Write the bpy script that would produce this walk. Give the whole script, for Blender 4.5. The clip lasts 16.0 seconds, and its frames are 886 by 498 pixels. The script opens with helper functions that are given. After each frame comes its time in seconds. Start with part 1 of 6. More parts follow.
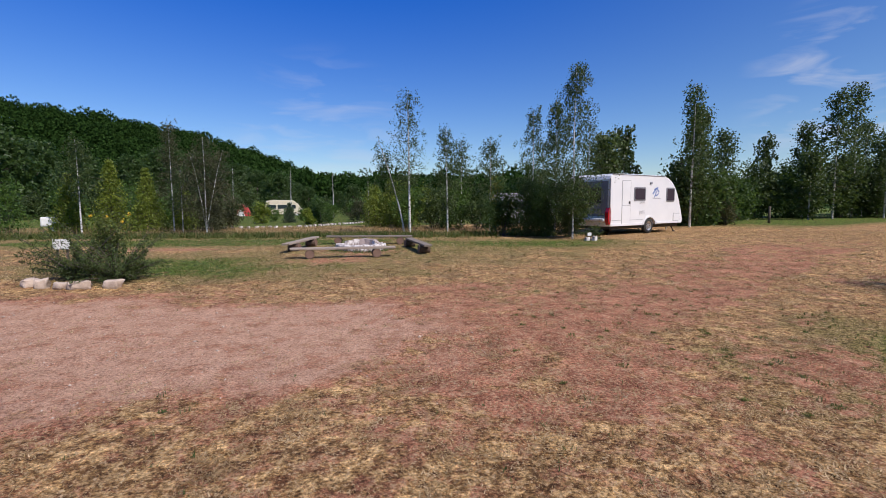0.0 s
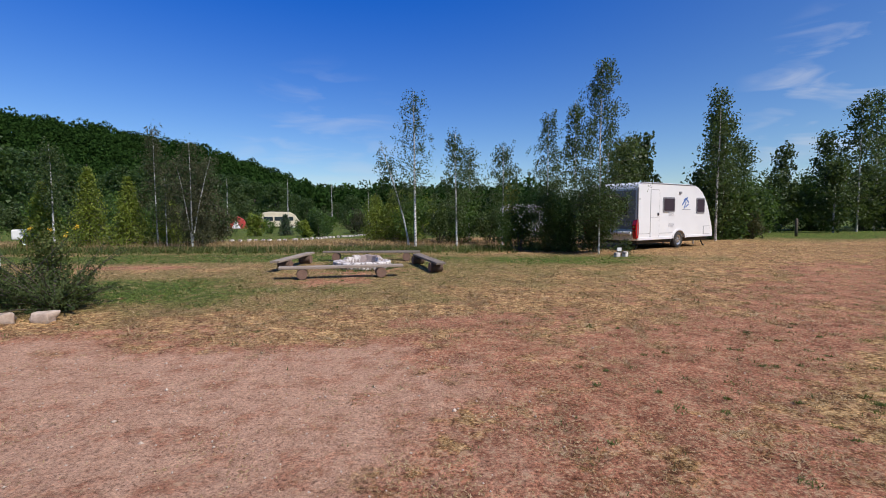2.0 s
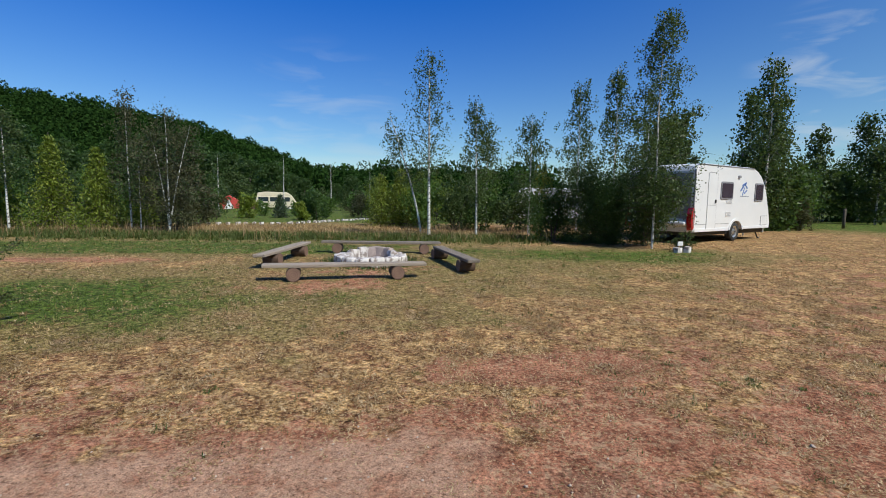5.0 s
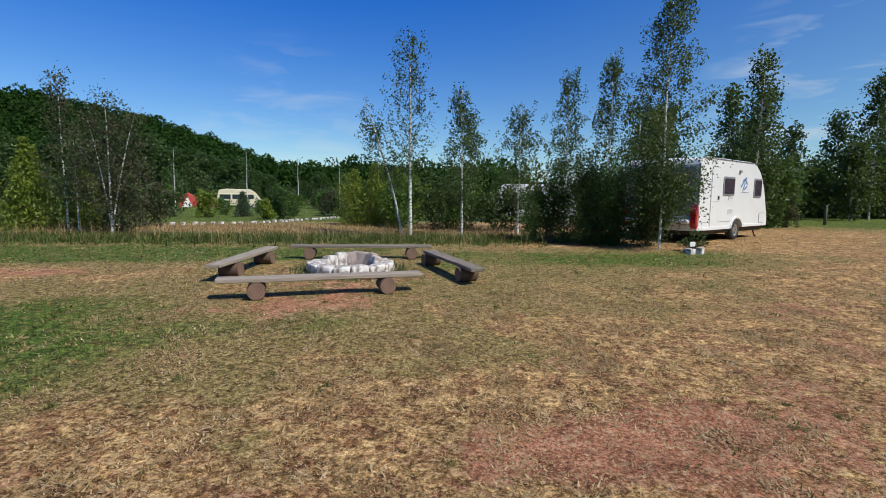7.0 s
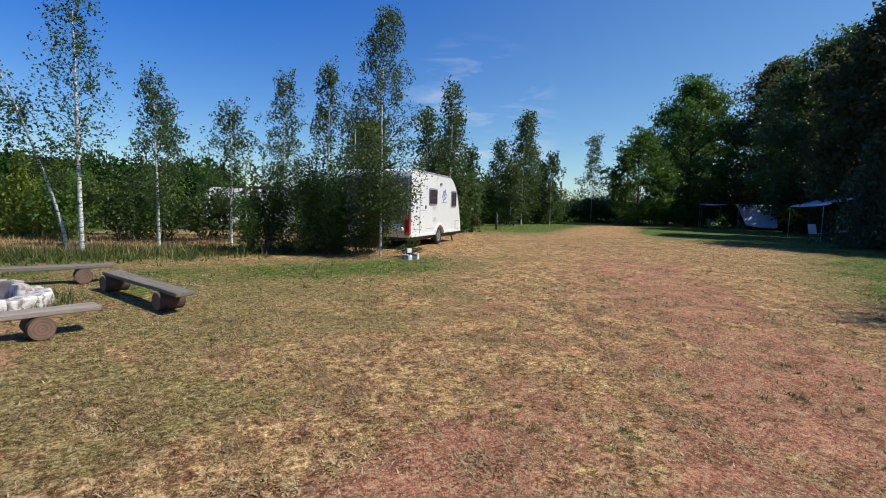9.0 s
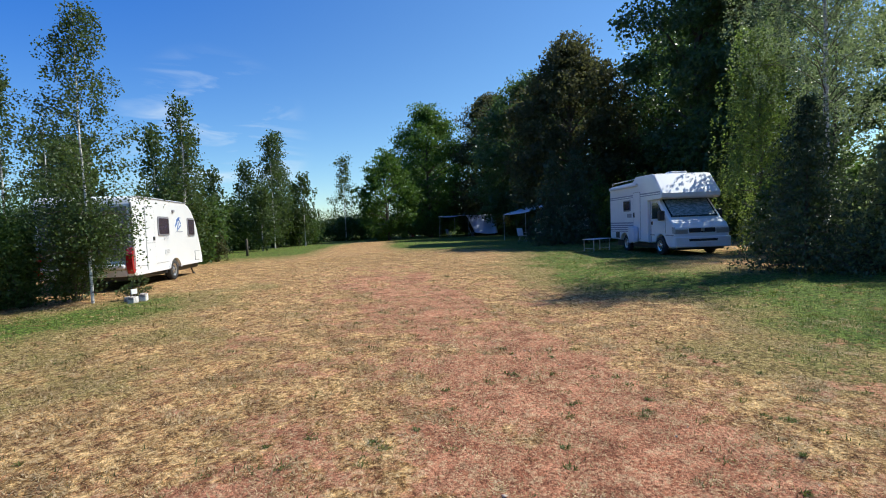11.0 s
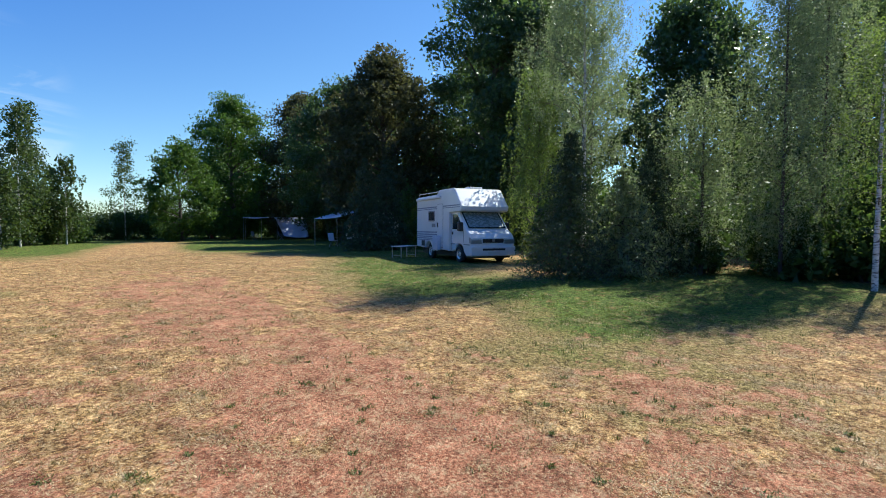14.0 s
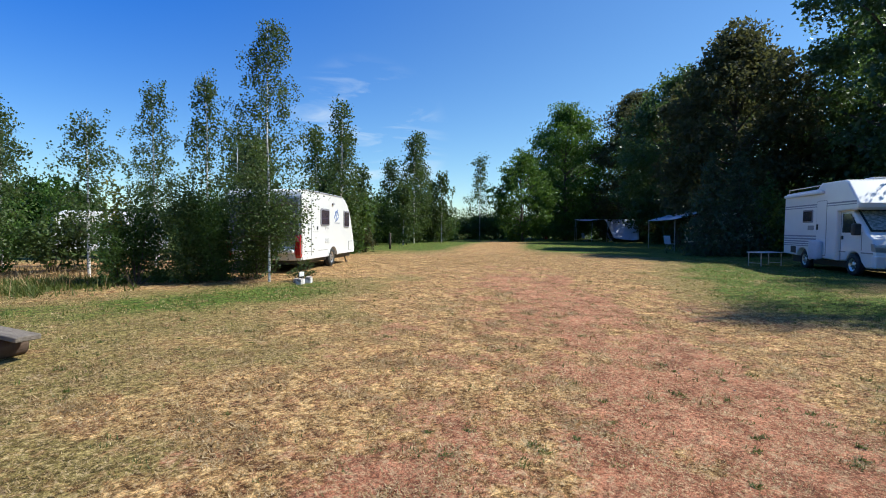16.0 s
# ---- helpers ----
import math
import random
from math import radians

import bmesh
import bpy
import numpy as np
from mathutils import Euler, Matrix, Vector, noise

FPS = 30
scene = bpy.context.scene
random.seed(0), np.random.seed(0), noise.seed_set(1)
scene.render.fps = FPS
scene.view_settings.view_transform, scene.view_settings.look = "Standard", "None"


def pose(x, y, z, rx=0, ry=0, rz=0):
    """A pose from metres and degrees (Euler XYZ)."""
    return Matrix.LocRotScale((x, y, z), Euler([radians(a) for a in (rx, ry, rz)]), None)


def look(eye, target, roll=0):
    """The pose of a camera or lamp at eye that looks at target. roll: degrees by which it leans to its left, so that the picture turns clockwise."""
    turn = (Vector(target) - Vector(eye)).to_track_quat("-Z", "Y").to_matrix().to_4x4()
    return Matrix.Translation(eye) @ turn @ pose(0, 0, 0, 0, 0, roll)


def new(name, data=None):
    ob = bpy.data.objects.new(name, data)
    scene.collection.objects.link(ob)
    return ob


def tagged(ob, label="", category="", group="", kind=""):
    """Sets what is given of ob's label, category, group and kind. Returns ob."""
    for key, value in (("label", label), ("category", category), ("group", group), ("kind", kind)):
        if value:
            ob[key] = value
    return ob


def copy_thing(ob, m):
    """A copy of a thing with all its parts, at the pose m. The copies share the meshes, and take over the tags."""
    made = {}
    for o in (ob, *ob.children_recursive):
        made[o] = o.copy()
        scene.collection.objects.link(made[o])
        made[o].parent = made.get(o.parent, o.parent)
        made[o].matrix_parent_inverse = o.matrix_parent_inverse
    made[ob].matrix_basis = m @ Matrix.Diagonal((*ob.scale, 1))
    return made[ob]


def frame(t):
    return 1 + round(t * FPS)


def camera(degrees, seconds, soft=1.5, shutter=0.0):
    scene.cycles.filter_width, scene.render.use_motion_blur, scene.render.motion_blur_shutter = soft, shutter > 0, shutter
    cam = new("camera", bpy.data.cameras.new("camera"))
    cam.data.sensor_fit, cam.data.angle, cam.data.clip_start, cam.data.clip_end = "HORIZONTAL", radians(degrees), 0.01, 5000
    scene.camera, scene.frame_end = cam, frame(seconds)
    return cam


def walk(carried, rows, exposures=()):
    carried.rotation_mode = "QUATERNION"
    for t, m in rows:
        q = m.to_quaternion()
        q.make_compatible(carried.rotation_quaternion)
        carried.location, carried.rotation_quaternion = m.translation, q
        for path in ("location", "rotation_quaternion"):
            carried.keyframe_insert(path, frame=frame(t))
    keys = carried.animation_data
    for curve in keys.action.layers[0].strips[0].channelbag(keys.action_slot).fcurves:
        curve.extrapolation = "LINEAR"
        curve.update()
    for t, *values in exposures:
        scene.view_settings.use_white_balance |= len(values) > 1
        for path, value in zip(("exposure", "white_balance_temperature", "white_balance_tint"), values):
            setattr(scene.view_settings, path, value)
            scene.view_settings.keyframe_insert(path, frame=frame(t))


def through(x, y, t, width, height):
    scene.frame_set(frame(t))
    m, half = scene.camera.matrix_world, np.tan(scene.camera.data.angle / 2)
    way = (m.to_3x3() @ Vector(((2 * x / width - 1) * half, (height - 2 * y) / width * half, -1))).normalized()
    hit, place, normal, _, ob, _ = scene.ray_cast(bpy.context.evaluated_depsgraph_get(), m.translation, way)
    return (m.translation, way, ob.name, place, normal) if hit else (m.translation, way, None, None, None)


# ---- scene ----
cam = camera(84.8, 16.0, soft=1.0)
METRES, EYE, TILT, LEAN, TURN = 8.0, 1.6, 0.0, 2.0, 0.0
ROWS = [
    (0.0, 0.0, 0.0, 0.0, 0.17, -5.39, -1.75),
    (0.5, -0.006, 0.0663, -0.0017, 0.17, -3.13, -0.79),
    (1.0, -0.0203, 0.1256, -0.0056, 0.25, -3.29, -1.99),
    (1.5, -0.0337, 0.181, -0.005, -0.12, -3.68, -1.39),
    (2.0, -0.049, 0.2422, -0.0054, 0.07, -3.95, -1.79),
    (2.5, -0.0694, 0.2969, -0.0055, -0.29, -4.26, -1.27),
    (3.0, -0.0732, 0.3529, -0.0069, -3.86, -4.85, -2.0),
    (3.5, -0.0858, 0.4077, -0.0059, -3.59, -5.43, -3.21),
    (4.0, -0.102, 0.4617, -0.0044, -3.2, -6.09, -3.3),
    (4.5, -0.1171, 0.5208, -0.0062, -0.05, -5.9, -2.75),
    (7.0, -0.1893, 0.7744, -0.0134, -3.8, -6.06, -2.64),
    (7.5, -0.1931, 0.8118, -0.0106, -8.58, -5.78, -2.33),
    (8.0, -0.1949, 0.8436, -0.0101, -18.26, -4.66, -3.09),
    (8.5, -0.1917, 0.8583, -0.0089, -28.55, -4.3, -2.68),
    (9.0, -0.1829, 0.8582, -0.0074, -36.47, -3.68, -3.33),
    (9.5, -0.1769, 0.8554, -0.0061, -43.99, -2.65, -2.29),
    (12.0, -0.1593, 0.8306, -0.0031, -76.27, -0.69, 1.01),
    (12.5, -0.1578, 0.8264, -0.0034, -81.41, -0.64, -0.12),
    (13.0, -0.1565, 0.8236, -0.0039, -84.75, -0.49, -0.3),
    (13.5, -0.1572, 0.8227, -0.0038, -86.14, -0.45, -0.3),
    (14.0, -0.1574, 0.8235, -0.0038, -86.22, -0.42, -0.27),
    (14.5, -0.1581, 0.8245, -0.0037, -85.75, -0.17, -0.22),
    (15.0, -0.1642, 0.8349, -0.0048, -77.86, -0.31, -0.55),
    (15.5, -0.1714, 0.8528, -0.0054, -64.25, -0.22, -1.44),
    (16.0, -0.1802, 0.8761, -0.0064, -49.15, -0.85, -1.79),
]
walk(cam, [(t, pose(0, 0, EYE, TILT, LEAN, TURN) @ pose(METRES * x, METRES * y, METRES * z, 90 + pitch, roll, yaw)) for t, x, y, z, yaw, pitch, roll in ROWS],
     exposures=[(0.0, -0.08, 6500, 16), (2.0, -0.1, 6500, 13), (4.0, -0.1, 6500, 3), (9.5, 0.12, 6500, 4), (12.0, 0.5, 6500, 0), (14.5, 0.55, 6500, 0), (16.0, 0.42, 6500, 1)])

# ---- world, sun, exposure ----
SUN_DIR = Vector((0.75, -0.66, 1.19)).normalized()   # towards the sun
world = bpy.data.worlds.new("sky_world")
scene.world = world
world.use_nodes = True
wn, wl = world.node_tree.nodes, world.node_tree.links
wn.clear()
sky = wn.new("ShaderNodeTexSky")
sky.sky_type = "NISHITA"
sky.sun_disc = False
sky.sun_elevation = math.asin(SUN_DIR.z)
sky.sun_rotation = math.atan2(SUN_DIR.x, SUN_DIR.y)
sky.altitude, sky.air_density, sky.dust_density, sky.ozone_density = 300, 1.0, 0.2, 2.5
hsv = wn.new("ShaderNodeHueSaturation")
hsv.inputs["Saturation"].default_value = 1.08
wl.new(sky.outputs[0], hsv.inputs["Color"])
# thin cirrus streaks, low over the trees
geo_dir = wn.new("ShaderNodeTexCoord")
mapn = wn.new("ShaderNodeMapping")
mapn.inputs["Scale"].default_value = (5.0, 5.0, 21.0)
mapn.inputs["Rotation"].default_value = (0.10, -0.22, 0.4)
wl.new(geo_dir.outputs["Generated"], mapn.inputs["Vector"])
cn = wn.new("ShaderNodeTexNoise")
cn.inputs["Scale"].default_value, cn.inputs["Detail"].default_value = 1.4, 8
cn.inputs["Distortion"].default_value = 0.6
wl.new(mapn.outputs[0], cn.inputs["Vector"])
cr = wn.new("ShaderNodeValToRGB")
cr.color_ramp.elements[0].position, cr.color_ramp.elements[1].position = 0.47, 0.72
wl.new(cn.outputs[0], cr.inputs[0])
sepd = wn.new("ShaderNodeSeparateXYZ")
wl.new(geo_dir.outputs["Generated"], sepd.inputs[0])


def sky_band(bearing, height, near, far):
    """1 towards one point of the sky, 0 away from it; near and far are cosines."""
    b, h = radians(bearing), radians(height)
    dot = wn.new("ShaderNodeVectorMath")
    dot.operation = "DOT_PRODUCT"
    dot.inputs[1].default_value = (math.sin(b) * math.cos(h), math.cos(b) * math.cos(h), math.sin(h))
    wl.new(geo_dir.outputs["Generated"], dot.inputs[0])
    mr = wn.new("ShaderNodeMapRange")
    mr.interpolation_type = "SMOOTHSTEP"
    mr.inputs["From Min"].default_value, mr.inputs["From Max"].default_value = far, near
    wl.new(dot.outputs["Value"], mr.inputs["Value"])
    return mr.outputs[0]


low = wn.new("ShaderNodeMath")
low.operation = "MULTIPLY_ADD"
low.inputs[1].default_value = 0.5
wl.new(sky_band(-14, 6.6, 0.9985, 0.980), low.inputs[0])
wl.new(sky_band(40, 9.5, 0.997, 0.984), low.inputs[2])
cm = wn.new("ShaderNodeMath")
cm.operation = "MULTIPLY"
wl.new(cr.outputs[0], cm.inputs[0])
wl.new(low.outputs[0], cm.inputs[1])
cm2 = wn.new("ShaderNodeMath")
cm2.operation = "MULTIPLY"
cm2.inputs[1].default_value = 0.55
wl.new(cm.outputs[0], cm2.inputs[0])
mixc = wn.new("ShaderNodeMix")
mixc.data_type = "RGBA"
mixc.inputs["B"].default_value = (7.0, 7.4, 8.0, 1)
wl.new(cm2.outputs[0], mixc.inputs["Factor"])
# the air deepens towards the zenith
deep = wn.new("ShaderNodeMapRange")
deep.inputs["From Min"].default_value, deep.inputs["From Max"].default_value = 0.03, 0.42
wl.new(sepd.outputs[2], deep.inputs["Value"])
sunward = wn.new("ShaderNodeMath")
sunward.operation = "MULTIPLY_ADD"
sunward.inputs[1].default_value, sunward.inputs[2].default_value = -0.75, 1.0
wl.new(sky_band(131, 20, 0.7, -0.6), sunward.inputs[0])
depth = wn.new("ShaderNodeMath")
depth.operation = "MULTIPLY"
wl.new(deep.outputs[0], depth.inputs[0])
wl.new(sunward.outputs[0], depth.inputs[1])
tint = wn.new("ShaderNodeMix")
tint.data_type = "RGBA"
tint.inputs["A"].default_value, tint.inputs["B"].default_value = (1.0, 1.10, 1.14, 1), (0.05, 0.64, 1.64, 1)
wl.new(depth.outputs[0], tint.inputs["Factor"])
tinted = wn.new("ShaderNodeMix")
tinted.data_type, tinted.blend_type = "RGBA", "MULTIPLY"
tinted.inputs["Factor"].default_value = 1.0
wl.new(hsv.outputs[0], tinted.inputs["A"])
wl.new(tint.outputs["Result"], tinted.inputs["B"])
wl.new(tinted.outputs["Result"], mixc.inputs["A"])
bg = wn.new("ShaderNodeBackground")
bg.inputs["Strength"].default_value = 0.10
wl.new(mixc.outputs["Result"], bg.inputs["Color"])
wo = wn.new("ShaderNodeOutputWorld")
wl.new(bg.outputs[0], wo.inputs[0])

sun_data = bpy.data.lights.new("sun", "SUN")
sun_data.energy, sun_data.angle, sun_data.color = 5.2, radians(0.55), (1.0, 0.965, 0.92)
sun = new("sun", sun_data)
sun.matrix_world = look(SUN_DIR * 60, (0, 0, 0))


# ---- materials ----
def nodes_of(m):
    m.use_nodes = True
    nt = m.node_tree
    return nt, nt.nodes, nt.links, nt.nodes["Principled BSDF"]


def coords(nt, scale=(1, 1, 1)):
    tc, mp = nt.nodes.new("ShaderNodeTexCoord"), nt.nodes.new("ShaderNodeMapping")
    mp.inputs["Scale"].default_value = scale
    nt.links.new(tc.outputs["Object"], mp.inputs["Vector"])
    return mp.outputs[0]


def noise_tex(nt, vec, scale, detail=6, rough=0.6):
    n = nt.nodes.new("ShaderNodeTexNoise")
    n.inputs["Scale"].default_value, n.inputs["Detail"].default_value, n.inputs["Roughness"].default_value = scale, detail, rough
    nt.links.new(vec, n.inputs["Vector"])
    return n.outputs[0]


def ramp(nt, fac, stops):
    r = nt.nodes.new("ShaderNodeValToRGB")
    el = r.color_ramp.elements
    while len(el) < len(stops):
        el.new(0.5)
    for e, (p, c) in zip(el, stops):
        e.position, e.color = p, (*c, 1)
    nt.links.new(fac, r.inputs[0])
    return r.outputs[0]


def blend(nt, fac, a, b, mode="MIX"):
    m = nt.nodes.new("ShaderNodeMix")
    m.data_type, m.blend_type = "RGBA", mode
    for sock, v in (("Factor", fac), ("A", a), ("B", b)):
        if isinstance(v, (int, float)):
            m.inputs[sock].default_value = v
        elif isinstance(v, tuple):
            m.inputs[sock].default_value = (*v, 1)
        else:
            nt.links.new(v, m.inputs[sock])
    return m.outputs["Result"]


def bump(nt, bsdf, height, strength, dist=0.02):
    b = nt.nodes.new("ShaderNodeBump")
    b.inputs["Strength"].default_value, b.inputs["Distance"].default_value = strength, dist
    nt.links.new(height, b.inputs["Height"])
    nt.links.new(b.outputs[0], bsdf.inputs["Normal"])


def plain(name, c1, c2=None, scale=6.0, rough=0.6, metal=0.0, bumped=0.0, stretch=(1, 1, 1), coat=0.0, grain=0.22):
    """A surface with two tones mixed by noise at two scales and a fine relief."""
    m = bpy.data.materials.new(name)
    nt, ns, ln, p = nodes_of(m)
    c2 = c2 or tuple(v * 0.82 for v in c1)
    v = coords(nt, stretch)
    big, fine = noise_tex(nt, v, scale), noise_tex(nt, v, scale * 9, 4)
    col = blend(nt, ramp(nt, big, [(0.35, (0, 0, 0)), (0.68, (1, 1, 1))]), c1, c2)
    col = blend(nt, grain, col, ramp(nt, fine, [(0.3, tuple(x * 0.6 for x in c1)), (0.7, tuple(min(1, x * 1.25) for x in c1))]))
    ln.new(col, p.inputs["Base Color"])
    p.inputs["Roughness"].default_value, p.inputs["Metallic"].default_value = rough, metal
    p.inputs["Coat Weight"].default_value = coat
    if bumped:
        bump(nt, p, fine, bumped)
    return m


def leafy(name, greens, through=0.35, gloss=0.45, shine=0.28):
    """Leaves: each one its own green, with light that comes through."""
    m = bpy.data.materials.new(name)
    nt, ns, ln, p = nodes_of(m)
    g = ns.new("ShaderNodeNewGeometry")
    n = len(greens)
    col = ramp(nt, g.outputs["Random Per Island"], [(i / max(1, n - 1), c) for i, c in enumerate(greens)])
    big = noise_tex(nt, coords(nt), 0.9, 3)
    col = blend(nt, ramp(nt, big, [(0.35, (0, 0, 0)), (0.7, (0.6, 0.6, 0.6))]), col, tuple(c * 0.6 for c in greens[0]))
    ln.new(col, p.inputs["Base Color"])
    p.inputs["Roughness"].default_value, p.inputs["Specular IOR Level"].default_value = gloss, shine
    t = ns.new("ShaderNodeBsdfTranslucent")
    ln.new(blend(nt, 0.5, col, tuple(min(1, c * k) for c, k in zip(greens[-1], (1.6, 1.75, 0.95)))), t.inputs["Color"])
    mx = ns.new("ShaderNodeMixShader")
    mx.inputs[0].default_value = through
    ln.new(p.outputs[0], mx.inputs[1])
    ln.new(t.outputs[0], mx.inputs[2])
    ln.new(mx.outputs[0], ns["Material Output"].inputs["Surface"])
    return m


M = {}
M["birch_leaf"] = leafy("birch_leaf", [(0.034, 0.056, 0.018), (0.062, 0.098, 0.028), (0.11, 0.15, 0.045)], 0.3, 0.5)
M["silver_leaf"] = leafy("silver_birch_leaf", [(0.10, 0.135, 0.075), (0.155, 0.195, 0.11), (0.25, 0.29, 0.175)], 0.5, 0.42, 0.5)
M["lime_leaf"] = leafy("lime_leaf", [(0.09, 0.13, 0.035), (0.13, 0.18, 0.05), (0.19, 0.245, 0.075)], 0.5, 0.5)
M["oak_leaf"] = leafy("oak_leaf", [(0.030, 0.060, 0.016), (0.055, 0.10, 0.026), (0.10, 0.155, 0.045)], 0.4, 0.48)
M["brown_leaf"] = leafy("brown_oak_leaf", [(0.050, 0.060, 0.028), (0.082, 0.088, 0.042), (0.125, 0.115, 0.06)], 0.35, 0.6, 0.2)
M["bright_leaf"] = leafy("bright_leaf", [(0.05, 0.095, 0.018), (0.08, 0.145, 0.026), (0.125, 0.205, 0.042)], 0.35, 0.5)
M["fir_leaf"] = leafy("fir_needles", [(0.030, 0.052, 0.028), (0.052, 0.084, 0.042), (0.10, 0.135, 0.07)], 0.2, 0.5)
M["thuja_leaf"] = leafy("thuja_leaf", [(0.10, 0.15, 0.018), (0.17, 0.22, 0.028), (0.27, 0.30, 0.05)], 0.3, 0.55)
M["juniper_leaf"] = leafy("juniper_leaf", [(0.035, 0.06, 0.016), (0.065, 0.098, 0.026), (0.12, 0.15, 0.045)], 0.2, 0.65)
M["hill_leaf"] = leafy("hill_leaf", [(0.015, 0.036, 0.008), (0.023, 0.052, 0.010), (0.038, 0.078, 0.016)], 0.15, 0.95, 0.04)
# far ridge leaves: the haze of distance is put into their bluish colour
M["haze_leaf"] = leafy("haze_leaf", [(0.045, 0.075, 0.06), (0.06, 0.09, 0.075)], 0.1, 0.8)
M["yellow_leaf"] = leafy("yellow_leaf", [(0.16, 0.16, 0.03), (0.30, 0.26, 0.03), (0.10, 0.13, 0.03)], 0.35, 0.5)
M["weed_leaf"] = leafy("weed_leaf", [(0.05, 0.08, 0.016), (0.09, 0.12, 0.026), (0.17, 0.17, 0.05)], 0.3, 0.6)
M["straw"] = leafy("straw_blades", [(0.13, 0.068, 0.03), (0.35, 0.225, 0.105), (0.58, 0.43, 0.235)], 0.2, 0.6)
M["pale_straw"] = leafy("pale_straw_blades", [(0.28, 0.175, 0.085), (0.50, 0.35, 0.195), (0.70, 0.53, 0.34)], 0.2, 0.6)
M["wood_leaf"] = leafy("wood_leaf", [(0.045, 0.082, 0.030), (0.070, 0.118, 0.040), (0.105, 0.155, 0.058)], 0.42, 0.38, 0.5)
M["turf"] = leafy("turf_blades", [(0.045, 0.075, 0.012), (0.10, 0.15, 0.025), (0.24, 0.25, 0.07)], 0.25, 0.6)
M["clover"] = leafy("clover_blades", [(0.035, 0.07, 0.016), (0.06, 0.105, 0.025), (0.11, 0.15, 0.05)], 0.25, 0.6)


def bark_white():
    m = bpy.data.materials.new("white_birch_bark")
    nt, ns, ln, p = nodes_of(m)
    v = coords(nt, (6, 6, 22))
    marks = ramp(nt, noise_tex(nt, v, 1.3, 5, 0.65), [(0.40, (1, 1, 1)), (0.50, (0, 0, 0))])
    low = noise_tex(nt, coords(nt, (3, 3, 3)), 1.0, 4)
    white = ramp(nt, low, [(0.3, (0.50, 0.47, 0.42)), (0.7, (0.78, 0.76, 0.72))])
    ln.new(blend(nt, marks, white, (0.06, 0.05, 0.045)), p.inputs["Base Color"])
    p.inputs["Roughness"].default_value = 0.75
    bump(nt, p, noise_tex(nt, v, 3.0), 0.5, 0.01)
    return m


M["birch_bark"] = bark_white()
M["twig"] = plain("twig_bark", (0.075, 0.055, 0.042), (0.13, 0.10, 0.08), 8, 0.85)
M["bark"] = plain("dark_bark", (0.07, 0.055, 0.042), (0.12, 0.10, 0.08), 5, 0.9, bumped=0.8, stretch=(3, 3, 0.6))
M["plank"] = plain("weathered_plank", (0.27, 0.215, 0.17), (0.46, 0.38, 0.31), 3, 0.85, bumped=0.7, stretch=(0.5, 9, 9))
M["dark_plank"] = plain("dark_weathered_plank", (0.16, 0.13, 0.105), (0.30, 0.245, 0.20), 3, 0.85, bumped=0.7, stretch=(0.5, 9, 9))
M["log_bark"] = plain("log_bark", (0.09, 0.055, 0.038), (0.16, 0.10, 0.07), 8, 0.9, bumped=0.9)


def log_end():
    m = bpy.data.materials.new("sawn_log_end")
    nt, ns, ln, p = nodes_of(m)
    w = ns.new("ShaderNodeTexWave")
    w.wave_type, w.rings_direction = "RINGS", "Y"
    w.inputs["Scale"].default_value, w.inputs["Distortion"].default_value, w.inputs["Detail"].default_value = 9, 2.5, 3
    ln.new(coords(nt), w.inputs["Vector"])
    col = ramp(nt, w.outputs[0], [(0.0, (0.165, 0.095, 0.065)), (1.0, (0.21, 0.125, 0.09))])
    col = blend(nt, ramp(nt, noise_tex(nt, coords(nt), 7), [(0.45, (0, 0, 0)), (0.75, (0.8, 0.8, 0.8))]), col, (0.10, 0.06, 0.045))
    ln.new(col, p.inputs["Base Color"])
    p.inputs["Roughness"].default_value = 0.85
    bump(nt, p, w.outputs[0], 0.3, 0.004)
    return m


M["log_end"] = log_end()


def limewashed():
    m = bpy.data.materials.new("limewashed_stone")
    nt, ns, ln, p = nodes_of(m)
    v = coords(nt)
    patch = ramp(nt, noise_tex(nt, v, 7, 8, 0.7), [(0.43, (0, 0, 0)), (0.54, (1, 1, 1))])
    tone = ramp(nt, noise_tex(nt, v, 2.2, 3), [(0.3, (0.52, 0.46, 0.43)), (0.7, (0.76, 0.72, 0.69))])
    ln.new(blend(nt, patch, (0.24, 0.19, 0.165), tone), p.inputs["Base Color"])
    p.inputs["Roughness"].default_value = 0.9
    bump(nt, p, noise_tex(nt, v, 22), 0.7, 0.015)
    return m


M["lime_stone"] = limewashed()
M["pit_stone"] = plain("pinkish_block", (0.42, 0.33, 0.30), (0.26, 0.20, 0.18), 6, 0.9, bumped=0.8)
M["pale_rock"] = plain("pale_rock", (0.62, 0.49, 0.39), (0.34, 0.25, 0.19), 5, 0.9, bumped=0.8)
M["ash"] = plain("ash_and_soot", (0.09, 0.08, 0.075), (0.26, 0.24, 0.23), 7, 0.95, bumped=0.6)
M["white_paint"] = plain("white_vehicle_paint", (0.80, 0.80, 0.80), (0.75, 0.75, 0.755), 1.5, 0.28, coat=0.4, grain=0.03)
M["cream_paint"] = plain("cream_paint", (0.68, 0.60, 0.44), (0.58, 0.50, 0.36), 2, 0.45)
M["panel_white"] = plain("white_plastic_trim", (0.76, 0.76, 0.77), (0.70, 0.70, 0.71), 3, 0.4, grain=0.05)
M["grey_trim"] = plain("grey_trim", (0.25, 0.25, 0.27), (0.18, 0.18, 0.19), 4, 0.5)
